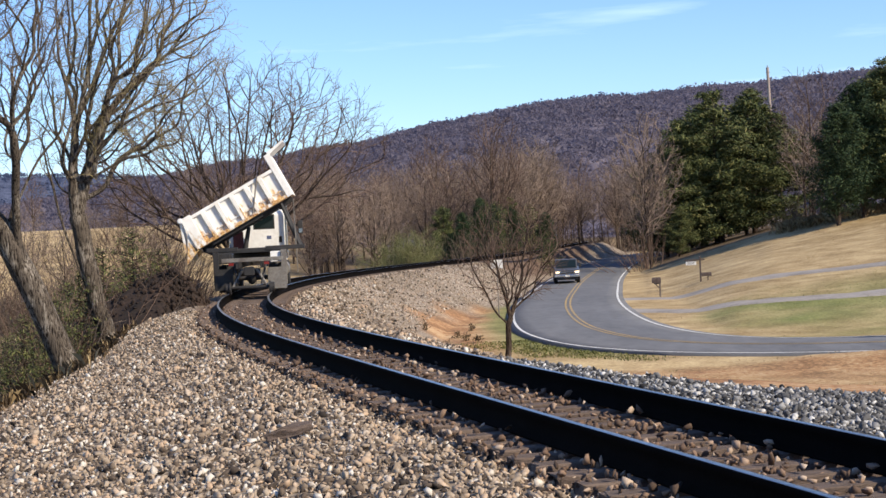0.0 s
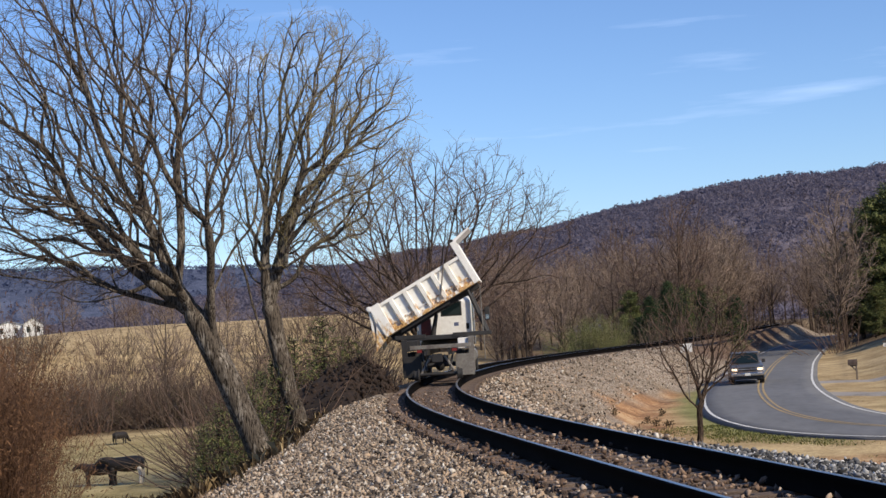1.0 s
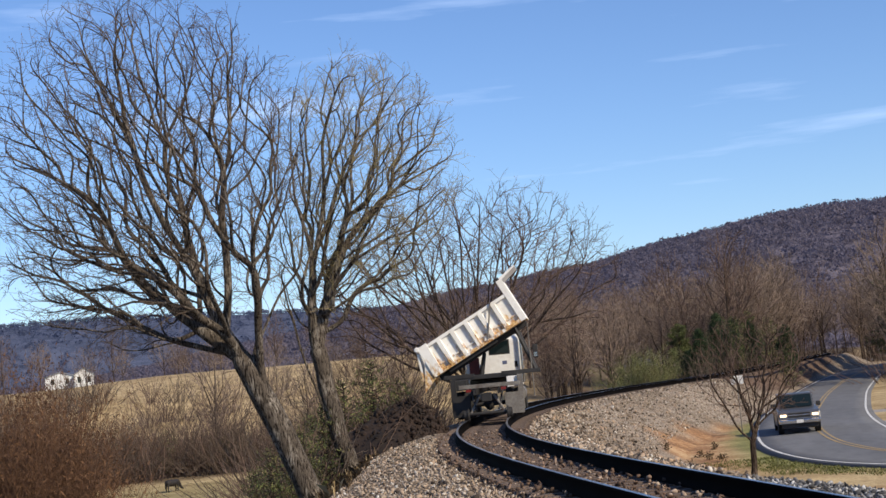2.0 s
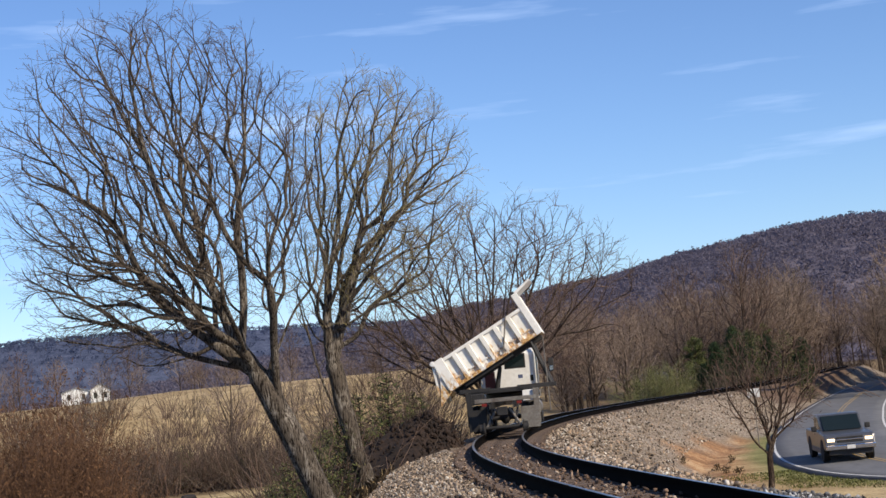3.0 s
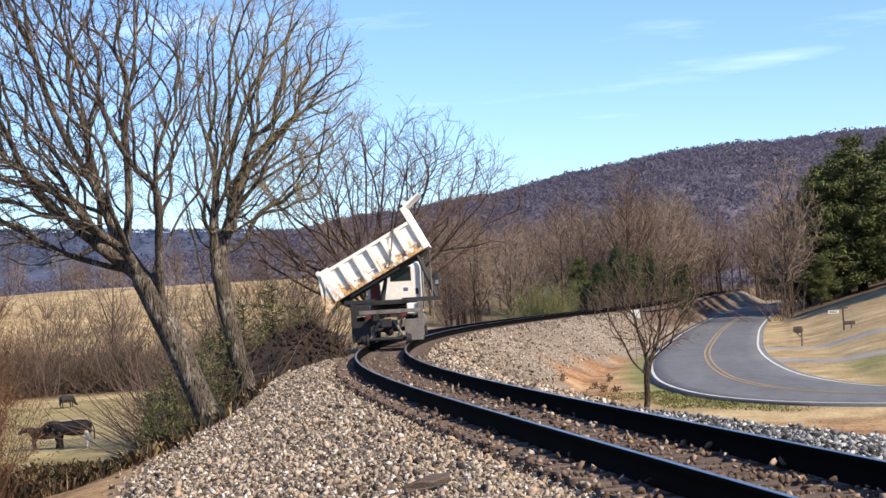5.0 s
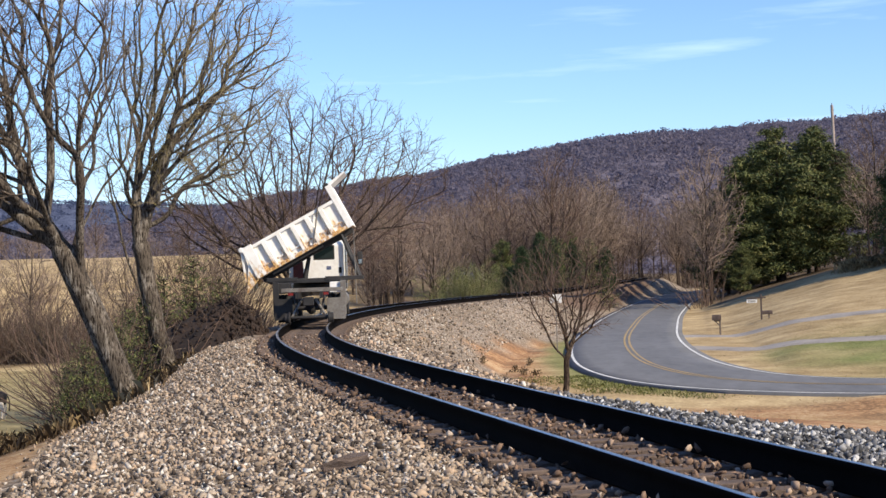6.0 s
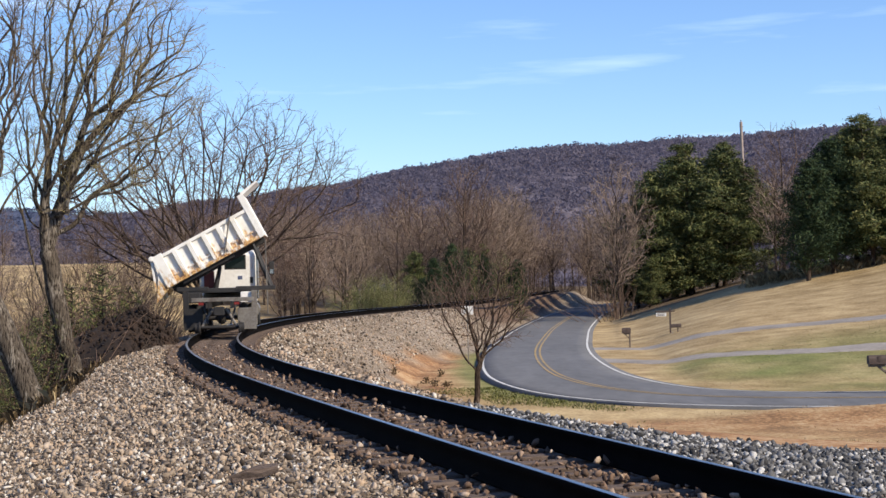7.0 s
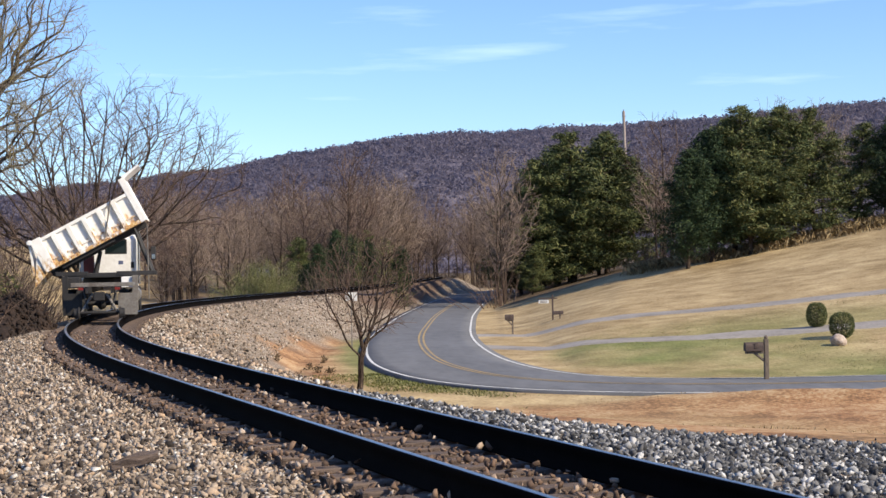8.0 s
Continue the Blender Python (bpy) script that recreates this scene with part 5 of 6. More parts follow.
        part("corner_post", box_bm(-0.06, 0.34, *sorted((sy * (Wd - 0.05), sy * (Wd + 0.09))), 0.0, H + 0.06, 0.02), RUST_PAINT, body)
        part("front_post", box_bm(L - 0.22, L + 0.02, *sorted((sy * (Wd - 0.05), sy * (Wd + 0.09))), 0.0, 1.74, 0.02), WHITE_PAINT, body)
        part("spill_plate", prism_bm([(-0.04, 0.75), (0.06, 0.0), (-0.66, -0.28), (-0.62, -0.22)], *sorted((sy * (Wd - 0.02), sy * (Wd + 0.03))), axis="Y"), RUST_PAINT, body, "rusty spill plate")
        part("hinge", lathe_bm([(0.07, 0), (0.10, 0.1), (0.10, 0.9), (0.07, 1)], (-0.08, sy * (Wd + 0.1), H + 0.02), (-0.08, sy * (Wd - 0.1), H + 0.02), 12), WHITE_PAINT, body)
    part("brace_rod", rod_bm((2.35, -Wd - 0.13, 0.12), (3.15, -Wd - 0.13, H + 0.02), 0.028, 0.028, 8), GREY_PANEL, body, "grey diagonal rod")
    part("headboard", box_bm(L - 0.06, L, -Wd, Wd, 0.0, 1.72, 0.012), WHITE_PAINT, body)
    part("cab_shield", prism_bm([(L - 0.1, 1.68), (L - 0.1, 1.80), (L + 0.68, 1.92), (L + 0.68, 1.86)], -Wd * 0.95, Wd * 0.95, axis="Y"), WHITE_PAINT, body)
    part("shield_lamp", box_bm(L - 0.28, L - 0.06, -Wd - 0.06, -Wd + 0.1, 1.74, 1.84, 0.02), BLACK_STEEL, body)
    gate = Matrix.Rotation(radians(tilt - 8), 4, "Y")
    bm = box_bm(-0.05, 0.03, -Wd, Wd, -1.15, 0.0, 0.01)
    bm.transform(Matrix.Translation((-0.08, 0, H)) @ gate)
    part("tailgate", bm, RUST_PAINT, body, "open tailgate with rust")
    for sy in (-0.55, 0.55):
        part("body_sill", box_bm(0.05, L - 0.1, sy - 0.06, sy + 0.06, -0.17, 0.0, 0.01), BLACK_STEEL, body)
    part("cross_sill", box_bm(0.5, 2.6, -Wd + 0.1, Wd - 0.1, -0.13, -0.005, 0.01), BLACK_STEEL, body)
    part("lift_cylinder", rod_bm((-0.35, 2.0, 1.45), (-0.15, 2.0, 2.35), 0.10, 0.07, 14), BLACK_STEEL, truck)
    part("lift_post", rod_bm((1.72, 1.0, 1.6), (1.12, 1.0, 3.15), 0.06, 0.06, 8), BLACK_STEEL, truck, "black slanted support post")
    part("lift_post", rod_bm((1.72, 3.0, 1.6), (1.12, 3.0, 3.15), 0.06, 0.06, 8), BLACK_STEEL, truck, "black slanted support post")
    part("cable_post", rod_bm((1.62, 0.9, 0.6), (1.58, 0.9, 3.3), 0.02, 0.02, 6), GREY_PANEL, truck)
    return truck


build_truck()


def build_soil_pile():
    rng = np.random.default_rng(8)
    n, k = 64, 26
    cx, cy = polar(-9.5, 53.5)
    verts = []
    for i in range(k):
        f = i / (k - 1)
        for j in range(n):
            a = 2 * math.pi * j / n
            r = 4.6 * f * (1 + 0.16 * math.sin(3 * a + 1) + 0.08 * math.sin(7 * a))
            px, py = cx + r * math.cos(a) * (1.35 if math.cos(a) < 0 else 0.45), cy + r * math.sin(a) * 1.1
            top = 0.86 - 3.5 * f ** 1.4 + (0.045 * rng.normal() if 0 < f < 1 else 0)
            verts.append((px, py, max(top, ground_z(px, py) - 0.15) if f < 1 else ground_z(px, py) - 0.3))
    faces = [(i * n + j, (i + 1) * n + j, (i + 1) * n + (j + 1) % n, i * n + (j + 1) % n) for i in range(k - 1) for j in range(n)]
    pile = tagged(new("soil_mound", mesh_np("soil_mound", verts, faces, SOIL)), "heap of freshly dumped dark brown soil beside the track", "soil mound")
    # clods lying on it
    q = rng.integers(0, n * (k - 4), 2400)
    shapes, f = stone_shapes(8, 3)
    vs, fs = [], []
    for c, idx in enumerate(q):
        p = np.array(verts[idx]) + rng.normal(0, 0.06, 3)
        w = shapes[c % 8] * rng.uniform(0.03, 0.09) + p
        fs.append(f + len(vs) * 12)
        vs.append(w)
    clods = new("loose_soil", mesh_np("loose_soil", np.concatenate(vs), np.concatenate(fs), SOIL))
    clods.parent = pile
    tagged(clods, kind="stuff")


build_soil_pile()


# ---- pickup on the road ----
SILVER = plain("silver_car_paint", (0.165, 0.16, 0.16), (0.12, 0.118, 0.115), 0.8, 0.32, 0.6, fine=4, spec=0.5)
DUSTY = plain("dusty_lower_paint", (0.20, 0.18, 0.16), (0.12, 0.11, 0.10), 1.5, 0.6, 0.2, fine=6)
HEADLAMP = glow_mat("lit_headlamp", (1.0, 0.72, 0.42), 2.2)


def build_pickup():
    car = thing("pickup_truck", "silver full-size pickup driving with lit headlamps", "pickup truck")
    # front faces -y; origin on the road under the middle
    W2 = 0.99
    body = part("body", prism_bm([(-2.75, 0.50), (-2.80, 0.72), (-2.72, 1.02), (-2.45, 1.12), (-1.15, 1.20), (-1.05, 1.22), (0.95, 1.26), (1.0, 1.22), (2.80, 1.22), (2.84, 0.62), (2.6, 0.50)], -W2, W2, bevel=0.06), SILVER, car)
    cabin = part("cabin", prism_bm([(-1.12, 1.18), (-0.35, 1.80), (-0.20, 1.86), (0.80, 1.86), (0.95, 1.78), (1.05, 1.20)], -0.86, 0.86, bevel=0.07), SILVER, car)
    part("windscreen", prism_bm([(-1.13, 1.24), (-1.11, 1.26), (-0.40, 1.79), (-0.42, 1.80)], -0.76, 0.76), GLASS, car, "dark windscreen")
    bm = prism_bm([(-1.155, 1.235), (-1.10, 1.235), (-0.385, 1.79), (-0.44, 1.79)], -0.75, 0.75)
    part("windscreen_glass", bm, GLASS, car)
    for sx in (-1, 1):
        part("side_window", prism_bm([(-0.72, 1.28), (-0.25, 1.74), (0.18, 1.74), (0.18, 1.28)], *sorted((sx * 0.80, sx * 0.872))), GLASS, car)
        part("side_window", prism_bm([(0.26, 1.28), (0.26, 1.74), (0.72, 1.72), (0.84, 1.28)], *sorted((sx * 0.80, sx * 0.872))), GLASS, car)
        part("headlamp", box_bm(*sorted((sx * 0.60, sx * 0.90)), -2.795, -2.62, 0.84, 0.96, 0.02), HEADLAMP, car, "lit amber headlamp")
        part("door_mirror", box_bm(*sorted((sx * 0.98, sx * 1.20)), -0.72, -0.60, 1.20, 1.42, 0.04), BLACK_STEEL, car)
        part("wheel_arch", lathe_bm([(0.47, 0.0), (0.47, 1.0)], (sx * (W2 - 0.05), -1.78, 0.46), (sx * (W2 + 0.012), -1.78, 0.46), 24), RUBBER, car)
        part("wheel_arch", lathe_bm([(0.47, 0.0), (0.47, 1.0)], (sx * (W2 - 0.05), 1.85, 0.46), (sx * (W2 + 0.012), 1.85, 0.46), 24), RUBBER, car)
        part("rocker_panel", box_bm(*sorted((sx * 0.8, sx * 1.0)), -1.3, 1.35, 0.34, 0.52, 0.02), DUSTY, car)
        part("door_handle", box_bm(*sorted((sx * 0.98, sx * 1.01)), -0.05, 0.12, 1.06, 1.10, 0.008), CHROME, car)
    part("grille", box_bm(-0.52, 0.52, -2.80, -2.70, 0.78, 1.02, 0.02), BLACK_STEEL, car, "black grille")
    part("grille_bar", box_bm(-0.56, 0.56, -2.825, -2.76, 0.88, 0.93, 0.01), CHROME, car, "chrome grille bar")
    part("front_bumper", prism_bm([(-2.95, 0.52), (-2.95, 0.70), (-2.76, 0.74), (-2.70, 0.48)], -0.98, 0.98, bevel=0.03), CHROME, car, "chrome bumper")
    part("air_dam", box_bm(-0.85, 0.85, -2.80, -2.60, 0.30, 0.50, 0.03), BLACK_STEEL, car)
    part("number_plate", box_bm(-0.16, 0.16, -2.975, -2.955, 0.54, 0.69, 0.003), LINE_WHITE, car, "pale number plate")
    part("bed_liner", box_bm(-0.84, 0.84, 1.10, 2.74, 1.15, 1.235, 0.01), BLACK_STEEL, car)
    part("underbody", box_bm(-0.75, 0.75, -2.5, 2.6, 0.30, 0.52, 0.03), BLACK_STEEL, car)
    wheels = [add_wheel(car, *sorted((sx * 0.74, sx * 1.0)), yy, 0.39, 0.39, CHROME) for sx in (-1, 1) for yy in (-1.78, 1.85)]
    return car, wheels


PICKUP, PICKUP_WHEELS = build_pickup()


# ---- roadside furniture ----
WOOD_GREY = plain("weathered_wood", (0.17, 0.135, 0.105), (0.08, 0.062, 0.05), 4, 0.9, bump=0.4, fine=25, stretch=(4, 4, 1))
DARK_BROWN = plain("dark_brown_paint", (0.075, 0.05, 0.04), (0.04, 0.028, 0.024), 5, 0.7, fine=20)


def mailbox_shell(parent, w, l, h, at, material):
    """A mailbox with a rounded roof, lengthwise along x."""
    prof = [(-w / 2, 0.0), (-w / 2, h * 0.55)] + [(-w / 2 * math.cos(a), h * 0.55 + h * 0.45 * math.sin(a)) for a in (math.pi * i / 8 for i in range(1, 8))] + [(w / 2, h * 0.55), (w / 2, 0.0)]
    bm = prism_bm(prof, -l / 2, l / 2)
    bm.transform(Matrix.Translation(at))
    box = part("box", bm, material, parent)
    part("flag", box_bm(at[0] - 0.02, at[0] + 0.10, at[1] - w / 2 - 0.015, at[1] - w / 2, at[2] + h * 0.3, at[2] + h * 0.95, 0.003), DARK_BROWN, box)
    door = prism_bm(prof, -l / 2 - 0.012, -l / 2)
    door.transform(Matrix.Translation(at))
    part("door", door, DARK_BROWN, box)


def build_roadside():
    # mailbox across the road
    x, y = polar(8.64, 95)
    mb = thing("mailbox", "dark mailbox on a leaning wooden post by the driveway", "mailbox", Matrix.Translation((x, y, ground_z(x, y))))
    part("post", box_bm(-0.05, 0.05, -0.05, 0.05, -0.3, 0.95, 0.01), WOOD_GREY, mb)
    part("arm", box_bm(-0.38, 0.06, -0.045, 0.045, 0.78, 0.86, 0.01), WOOD_GREY, mb)
    part("brace", rod_bm((0.0, 0, 0.5), (-0.28, 0, 0.8), 0.035, 0.035, 6), WOOD_GREY, mb)
    mailbox_shell(mb, 0.24, 0.52, 0.34, Vector((-0.2, 0, 0.86)), DARK_BROWN)
    # larger wooden mailbox
    x, y = polar(17.97, 57.0)
    mb = thing("mailbox", "wooden mailbox cantilevered from a thick brown post", "mailbox", Matrix.Translation((x, y, ground_z(x, y))))
    part("post", box_bm(-0.08, 0.08, -0.08, 0.08, -0.3, 1.58, 0.015), WOOD_GREY, mb)
    part("finial", lathe_bm([(0.05, 0), (0.075, 0.3), (0.06, 0.7), (0.01, 1)], (0, 0, 1.58), (0, 0, 1.72), 12), WOOD_GREY, mb)
    part("arm", box_bm(-0.78, 0.0, -0.06, 0.06, 1.05, 1.15, 0.01), WOOD_GREY, mb)
    part("brace", rod_bm((0.0, 0, 0.72), (-0.45, 0, 1.08), 0.05, 0.05, 6), WOOD_GREY, mb)
    mailbox_shell(mb, 0.30, 0.66, 0.32, Vector((-0.46, 0, 1.15)), DARK_BROWN)
    # hanging sign on a post with a newspaper box
    x, y = polar(10.15, 100)
    sp = thing("sign_post", "dark post with a small white hanging sign", "sign", Matrix.Translation((x, y, ground_z(x, y))))
    part("post", box_bm(-0.05, 0.05, -0.05, 0.05, -0.3, 1.62, 0.01), DARK_BROWN, sp)
    part("arm", box_bm(-0.95, 0.30, -0.035, 0.035, 1.36, 1.44, 0.008), DARK_BROWN, sp)
    board = part("sign_board", box_bm(-0.92, -0.25, -0.015, 0.015, 1.08, 1.30, 0.004), LINE_WHITE, sp, "white hanging board")
    for i in range(2):
        part("lettering", box_bm(-0.84, -0.36, -0.019, -0.015, 1.13 + i * 0.08, 1.17 + i * 0.08), DARK_BROWN, board, "plain dark bar")
        part("hook", rod_bm((-0.85 + i * 0.5, 0, 1.30), (-0.85 + i * 0.5, 0, 1.37), 0.008, 0.008, 6), BLACK_STEEL, sp)
    x, y = polar(10.42, 99)
    nb = thing("newspaper_box", "small dark newspaper box on a short post", "mailbox", Matrix.Translation((x, y, ground_z(x, y))))
    part("post", box_bm(-0.04, 0.04, -0.04, 0.04, -0.3, 0.26, 0.008), WOOD_GREY, nb)
    mailbox_shell(nb, 0.22, 0.62, 0.24, Vector((-0.1, 0, 0.26)), DARK_BROWN)
    # sign by the bank, seen from its edge of the road
    x, y = polar(2.6, 80)
    z = ground_z(x, y)
    rs = thing("road_sign", "small white sign on a thin steel post", "sign", Matrix.Translation((x, y, z)))
    top = EYE - 80 * math.tan(radians(1.18)) - z
    part("post", box_bm(-0.025, 0.025, -0.02, 0.02, -0.3, top - 0.1, 0.004), GREY_PANEL, rs)
    plate = part("plate", box_bm(-0.31, 0.31, -0.035, -0.022, top - 0.44, top, 0.004), LINE_WHITE, rs, "white sign plate")
    part("marking", box_bm(-0.035, 0.035, -0.039, -0.035, top - 0.40, top - 0.1), BLACK_STEEL, plate)
    # utility pole behind the pines
    x, y = polar(13.0, 186)
    z = ground_z(x, y)
    top = EYE + 186 * math.tan(radians(5.39)) - z
    up = thing("utility_pole", "tall weathered wooden utility pole", "utility pole", Matrix.Translation((x, y, z)) @ Matrix.Rotation(radians(-0.8), 4, "Y"))
    part("pole", rod_bm((0, 0, -0.5), (0, 0, top), 0.24, 0.17, 14), plain("pale_pole_wood", (0.40, 0.33, 0.29), (0.25, 0.20, 0.17), 1, 0.9, fine=12, stretch=(6, 6, 0.5)), up)
    part("insulator", lathe_bm([(0.04, 0), (0.07, 0.3), (0.05, 0.5), (0.07, 0.7), (0.03, 1)], (0, 0, top), (0, 0, top + 0.25), 10), GREY_PANEL, up)
    part("cross_bolt", rod_bm((-0.25, -0.15, top - 0.6), (0.25, -0.15, top - 0.6), 0.03, 0.03, 8), GREY_PANEL, up)
    # clipped shrubs and a boulder on the lawn
    for az, d, r, h in ((19.8, 77, 0.50, 1.22), (20.68, 73, 0.58, 1.2)):
        x, y = polar(az, d)
        rng = np.random.default_rng(int(d))
        a, b = rng.uniform(0, 2 * math.pi, 5200), np.arccos(rng.uniform(-1, 1, 5200))
        rr = rng.uniform(0.72, 1.03, 5200) ** 0.5
        sq = np.where(np.cos(b) > 0, 1.0, 1.0)
        p = np.stack([r * rr * np.sign(np.sin(b)) * abs(np.sin(b)) ** 0.7 * np.cos(a), r * rr * abs(np.sin(b)) ** 0.7 * np.sin(a), h / 2 + h / 2 * rr * np.cos(b)], -1)
        sh = thing("clipped_shrub", "rounded clipped dark green evergreen shrub", "shrub", Matrix.Translation((x, y, ground_z(x, y))), "clipped shrubs")
        lf = new("foliage", leaf_mesh(rng, p, 0.055, NEEDLE_PINE, "foliage"))
        lf.parent = sh
        part("stem", rod_bm((0, 0, -0.2), (0, 0, h * 0.7), 0.06, 0.03, 8), BARK, sh)
    x, y = polar(20.56, 70.5)
    bm = bmesh.new()
    bmesh.ops.create_icosphere(bm, subdivisions=3, radius=0.36)
    for v in bm.verts:
        v.co *= 1 + 0.22 * noise.noise(v.co * 3.0)
        v.co.z *= 0.85
    me = bpy.data.meshes.new("boulder")
    bm.to_mesh(me)
    bm.free()
    me.materials.append(plain("pale_boulder", (0.46, 0.38, 0.31), (0.27, 0.21, 0.17), 3, 0.9, bump=0.5, fine=12))
    bo = tagged(new("boulder", me), "pale brown boulder on the lawn", "boulder")
    bo.location = (x, y, ground_z(x, y) + 0.2)
    # broken tie on the ballast
    x, y = polar(-5.5, 15.6)
    bm = box_bm(-0.24, 0.24, -0.07, 0.07, -0.05, 0.05, 0.02)
    bmesh.ops.subdivide_edges(bm, edges=bm.edges, cuts=2)
    for v in bm.verts:
        v.co += Vector((noise.noise(v.co * 9), noise.noise(v.co * 9 + Vector((5, 0, 0))), noise.noise(v.co * 9 + Vector((0, 7, 0))))) * 0.045
    me = bpy.data.meshes.new("tie_fragment")
    bm.to_mesh(me)
    bm.free()
    me.materials.append(TIE)
    tf = tagged(new("tie_fragment", me), "broken piece of rotten wooden tie on the ballast", "wood piece")
    tf.matrix_world = Matrix.Translation((x, y, ground_z(x, y) + 0.08)) @ Matrix.Rotation(radians(12), 4, "Z") @ Matrix.Rotation(radians(-12), 4, "Y")
    # fallen log at the pasture's edge
    x, y = polar(-19.05, 34)
    lg = tagged(new("fallen_log", tubes("fallen_log", [(np.array([(-0.45, 0, 0.0), (-0.15, 0.03, 0.02), (0.15, 0.0, 0.01), (0.42, 0.05, 0.05)]), np.array([0.07, 0.06, 0.055, 0.04]))], 8, BARK)), "short fallen log on bare earth", "log")
    lg.location = (x, y, ground_z(x, y) + 0.05)


build_roadside()


# ---- farmhouse beyond the crest ----
def build_farm():
    white = plain("white_clapboard", (0.78, 0.78, 0.76), (0.62, 0.62, 0.61), 1, 0.7, fine=6, stretch=(0.3, 0.3, 6))
    roof = plain("grey_metal_roof", (0.30, 0.31, 0.33), (0.20, 0.21, 0.22), 0.6, 0.5, fine=3)
    for az, d, w, l, h, gable in ((-21.36, 330, 2.0, 4.5, 4.6, 1.3), (-22.22, 335, 3.0, 3.0, 4.3, 0.8)):
        x, y = polar(az, d)
        z = EYE + d * math.tan(radians(1.06)) - h
        ho = thing("farmhouse", "small white farmhouse beyond the pasture's crest", "house", Matrix.Translation((x, y, z)) @ Matrix.Rotation(radians(-az), 4, "Z"))
        part("wall", prism_bm([(-w, -4.0), (-w, h), (0, h + gable), (w, h), (w, -4.0)], -l, l, axis="Y"), white, ho)
        for sx in (-1, 1):
            part("roof", prism_bm([(0, h + gable + 0.02), (0, h + gable + 0.16), (sx * (w + 0.3), h - 0.02), (sx * (w + 0.3), h - 0.16)], -l - 0.3, l + 0.3, axis="Y"), roof, ho)
            win = part("window", box_bm(sx * w * 0.5 - 0.35, sx * w * 0.5 + 0.35, -l - 0.03, -l + 0.02, h - 1.7, h - 0.5, 0.01), GLASS, ho)
            part("window_frame", box_bm(sx * w * 0.5 - 0.42, sx * w * 0.5 + 0.42, -l - 0.02, -l + 0.01, h - 1.77, h - 0.43, 0.01), WHITE_PAINT, win)


build_farm()


# ---- cattle ----
COW_BLACK = plain("black_hide", (0.022, 0.018, 0.016), (0.012, 0.010, 0.009), 3, 0.7, fine=14)
COW_WHITE = plain("white_hide", (0.62, 0.57, 0.50), (0.45, 0.40, 0.34), 3, 0.8, fine=14)


def blob(points, radii, material, name, parent, sides=12, label=""):
    pts = catmull3(np.array(points, dtype=float), 4)
    rad = np.interp(np.linspace(0, 1, len(pts)), np.linspace(0, 1, len(radii)), radii)
    pts = np.vstack([pts[0] + (pts[0] - pts[1]) * 0.4, pts, pts[-1] + (pts[-1] - pts[-2]) * 0.4])
    rad = np.concatenate([[0.01], rad, [0.01]])
    ob = new(name, tubes(name, [(pts, rad)], sides, material))
    ob.parent = parent
    return tagged(ob, label) if label else ob


def build_cow(az, d, turn, scale, grazing, label, white_leg=False):
    x, y = polar(az, d)
    cow = thing("cow", label, "cow", Matrix.Translation((x, y, ground_z(x, y))) @ Matrix.Rotation(radians(turn), 4, "Z") @ Matrix.Diagonal((scale, scale, scale, 1)), "grazing cattle")
    blob([(-0.85, 0, 1.02), (-0.4, 0, 1.0), (0.2, 0, 0.98), (0.75, 0, 1.06)], [0.30, 0.37, 0.38, 0.34, 0.26], COW_BLACK, "body", cow)
    low = 0.35 if grazing else 1.12
    blob([(0.72, 0, 1.12), (1.0, 0, (1.12 + low) / 2 + 0.08), (1.22, 0, low + 0.05)], [0.24, 0.17, 0.13], COW_BLACK, "neck", cow)
    head = blob([(1.16, 0, low + 0.10), (1.36, 0, low - 0.02), (1.52, 0, low - 0.12)], [0.14, 0.12, 0.08], COW_BLACK, "head", cow)
    for sy in (-1, 1):
        blob([(1.16, sy * 0.12, low + 0.16), (1.14, sy * 0.28, low + 0.14)], [0.05, 0.03], COW_BLACK, "ear", head, 6)
        for k, lx in enumerate((-0.72, 0.58)):
            blob([(lx, sy * 0.17, 0.85), (lx + (0.05 if k else -0.06), sy * 0.17, 0.42), (lx, sy * 0.17, 0.04)], [0.13, 0.07, 0.055], COW_WHITE if white_leg and k == 0 else COW_BLACK, "leg", cow, 8)
    blob([(-0.92, 0, 1.22), (-1.06, 0, 0.9), (-1.05, 0, 0.45)], [0.035, 0.025, 0.045], COW_BLACK, "tail", cow, 6)


build_cow(-18.35, 75, 178, 1.0, False, "black cow standing in the pasture", True)
build_cow(-19.35, 76, 182, 0.82, False, "young black cow standing beside another")
build_cow(-15.1, 116, 175, 1.0, True, "black cow grazing on the far pasture")
build_cow(-18.5, 128, 60, 0.75, True, "distant dark calf grazing")


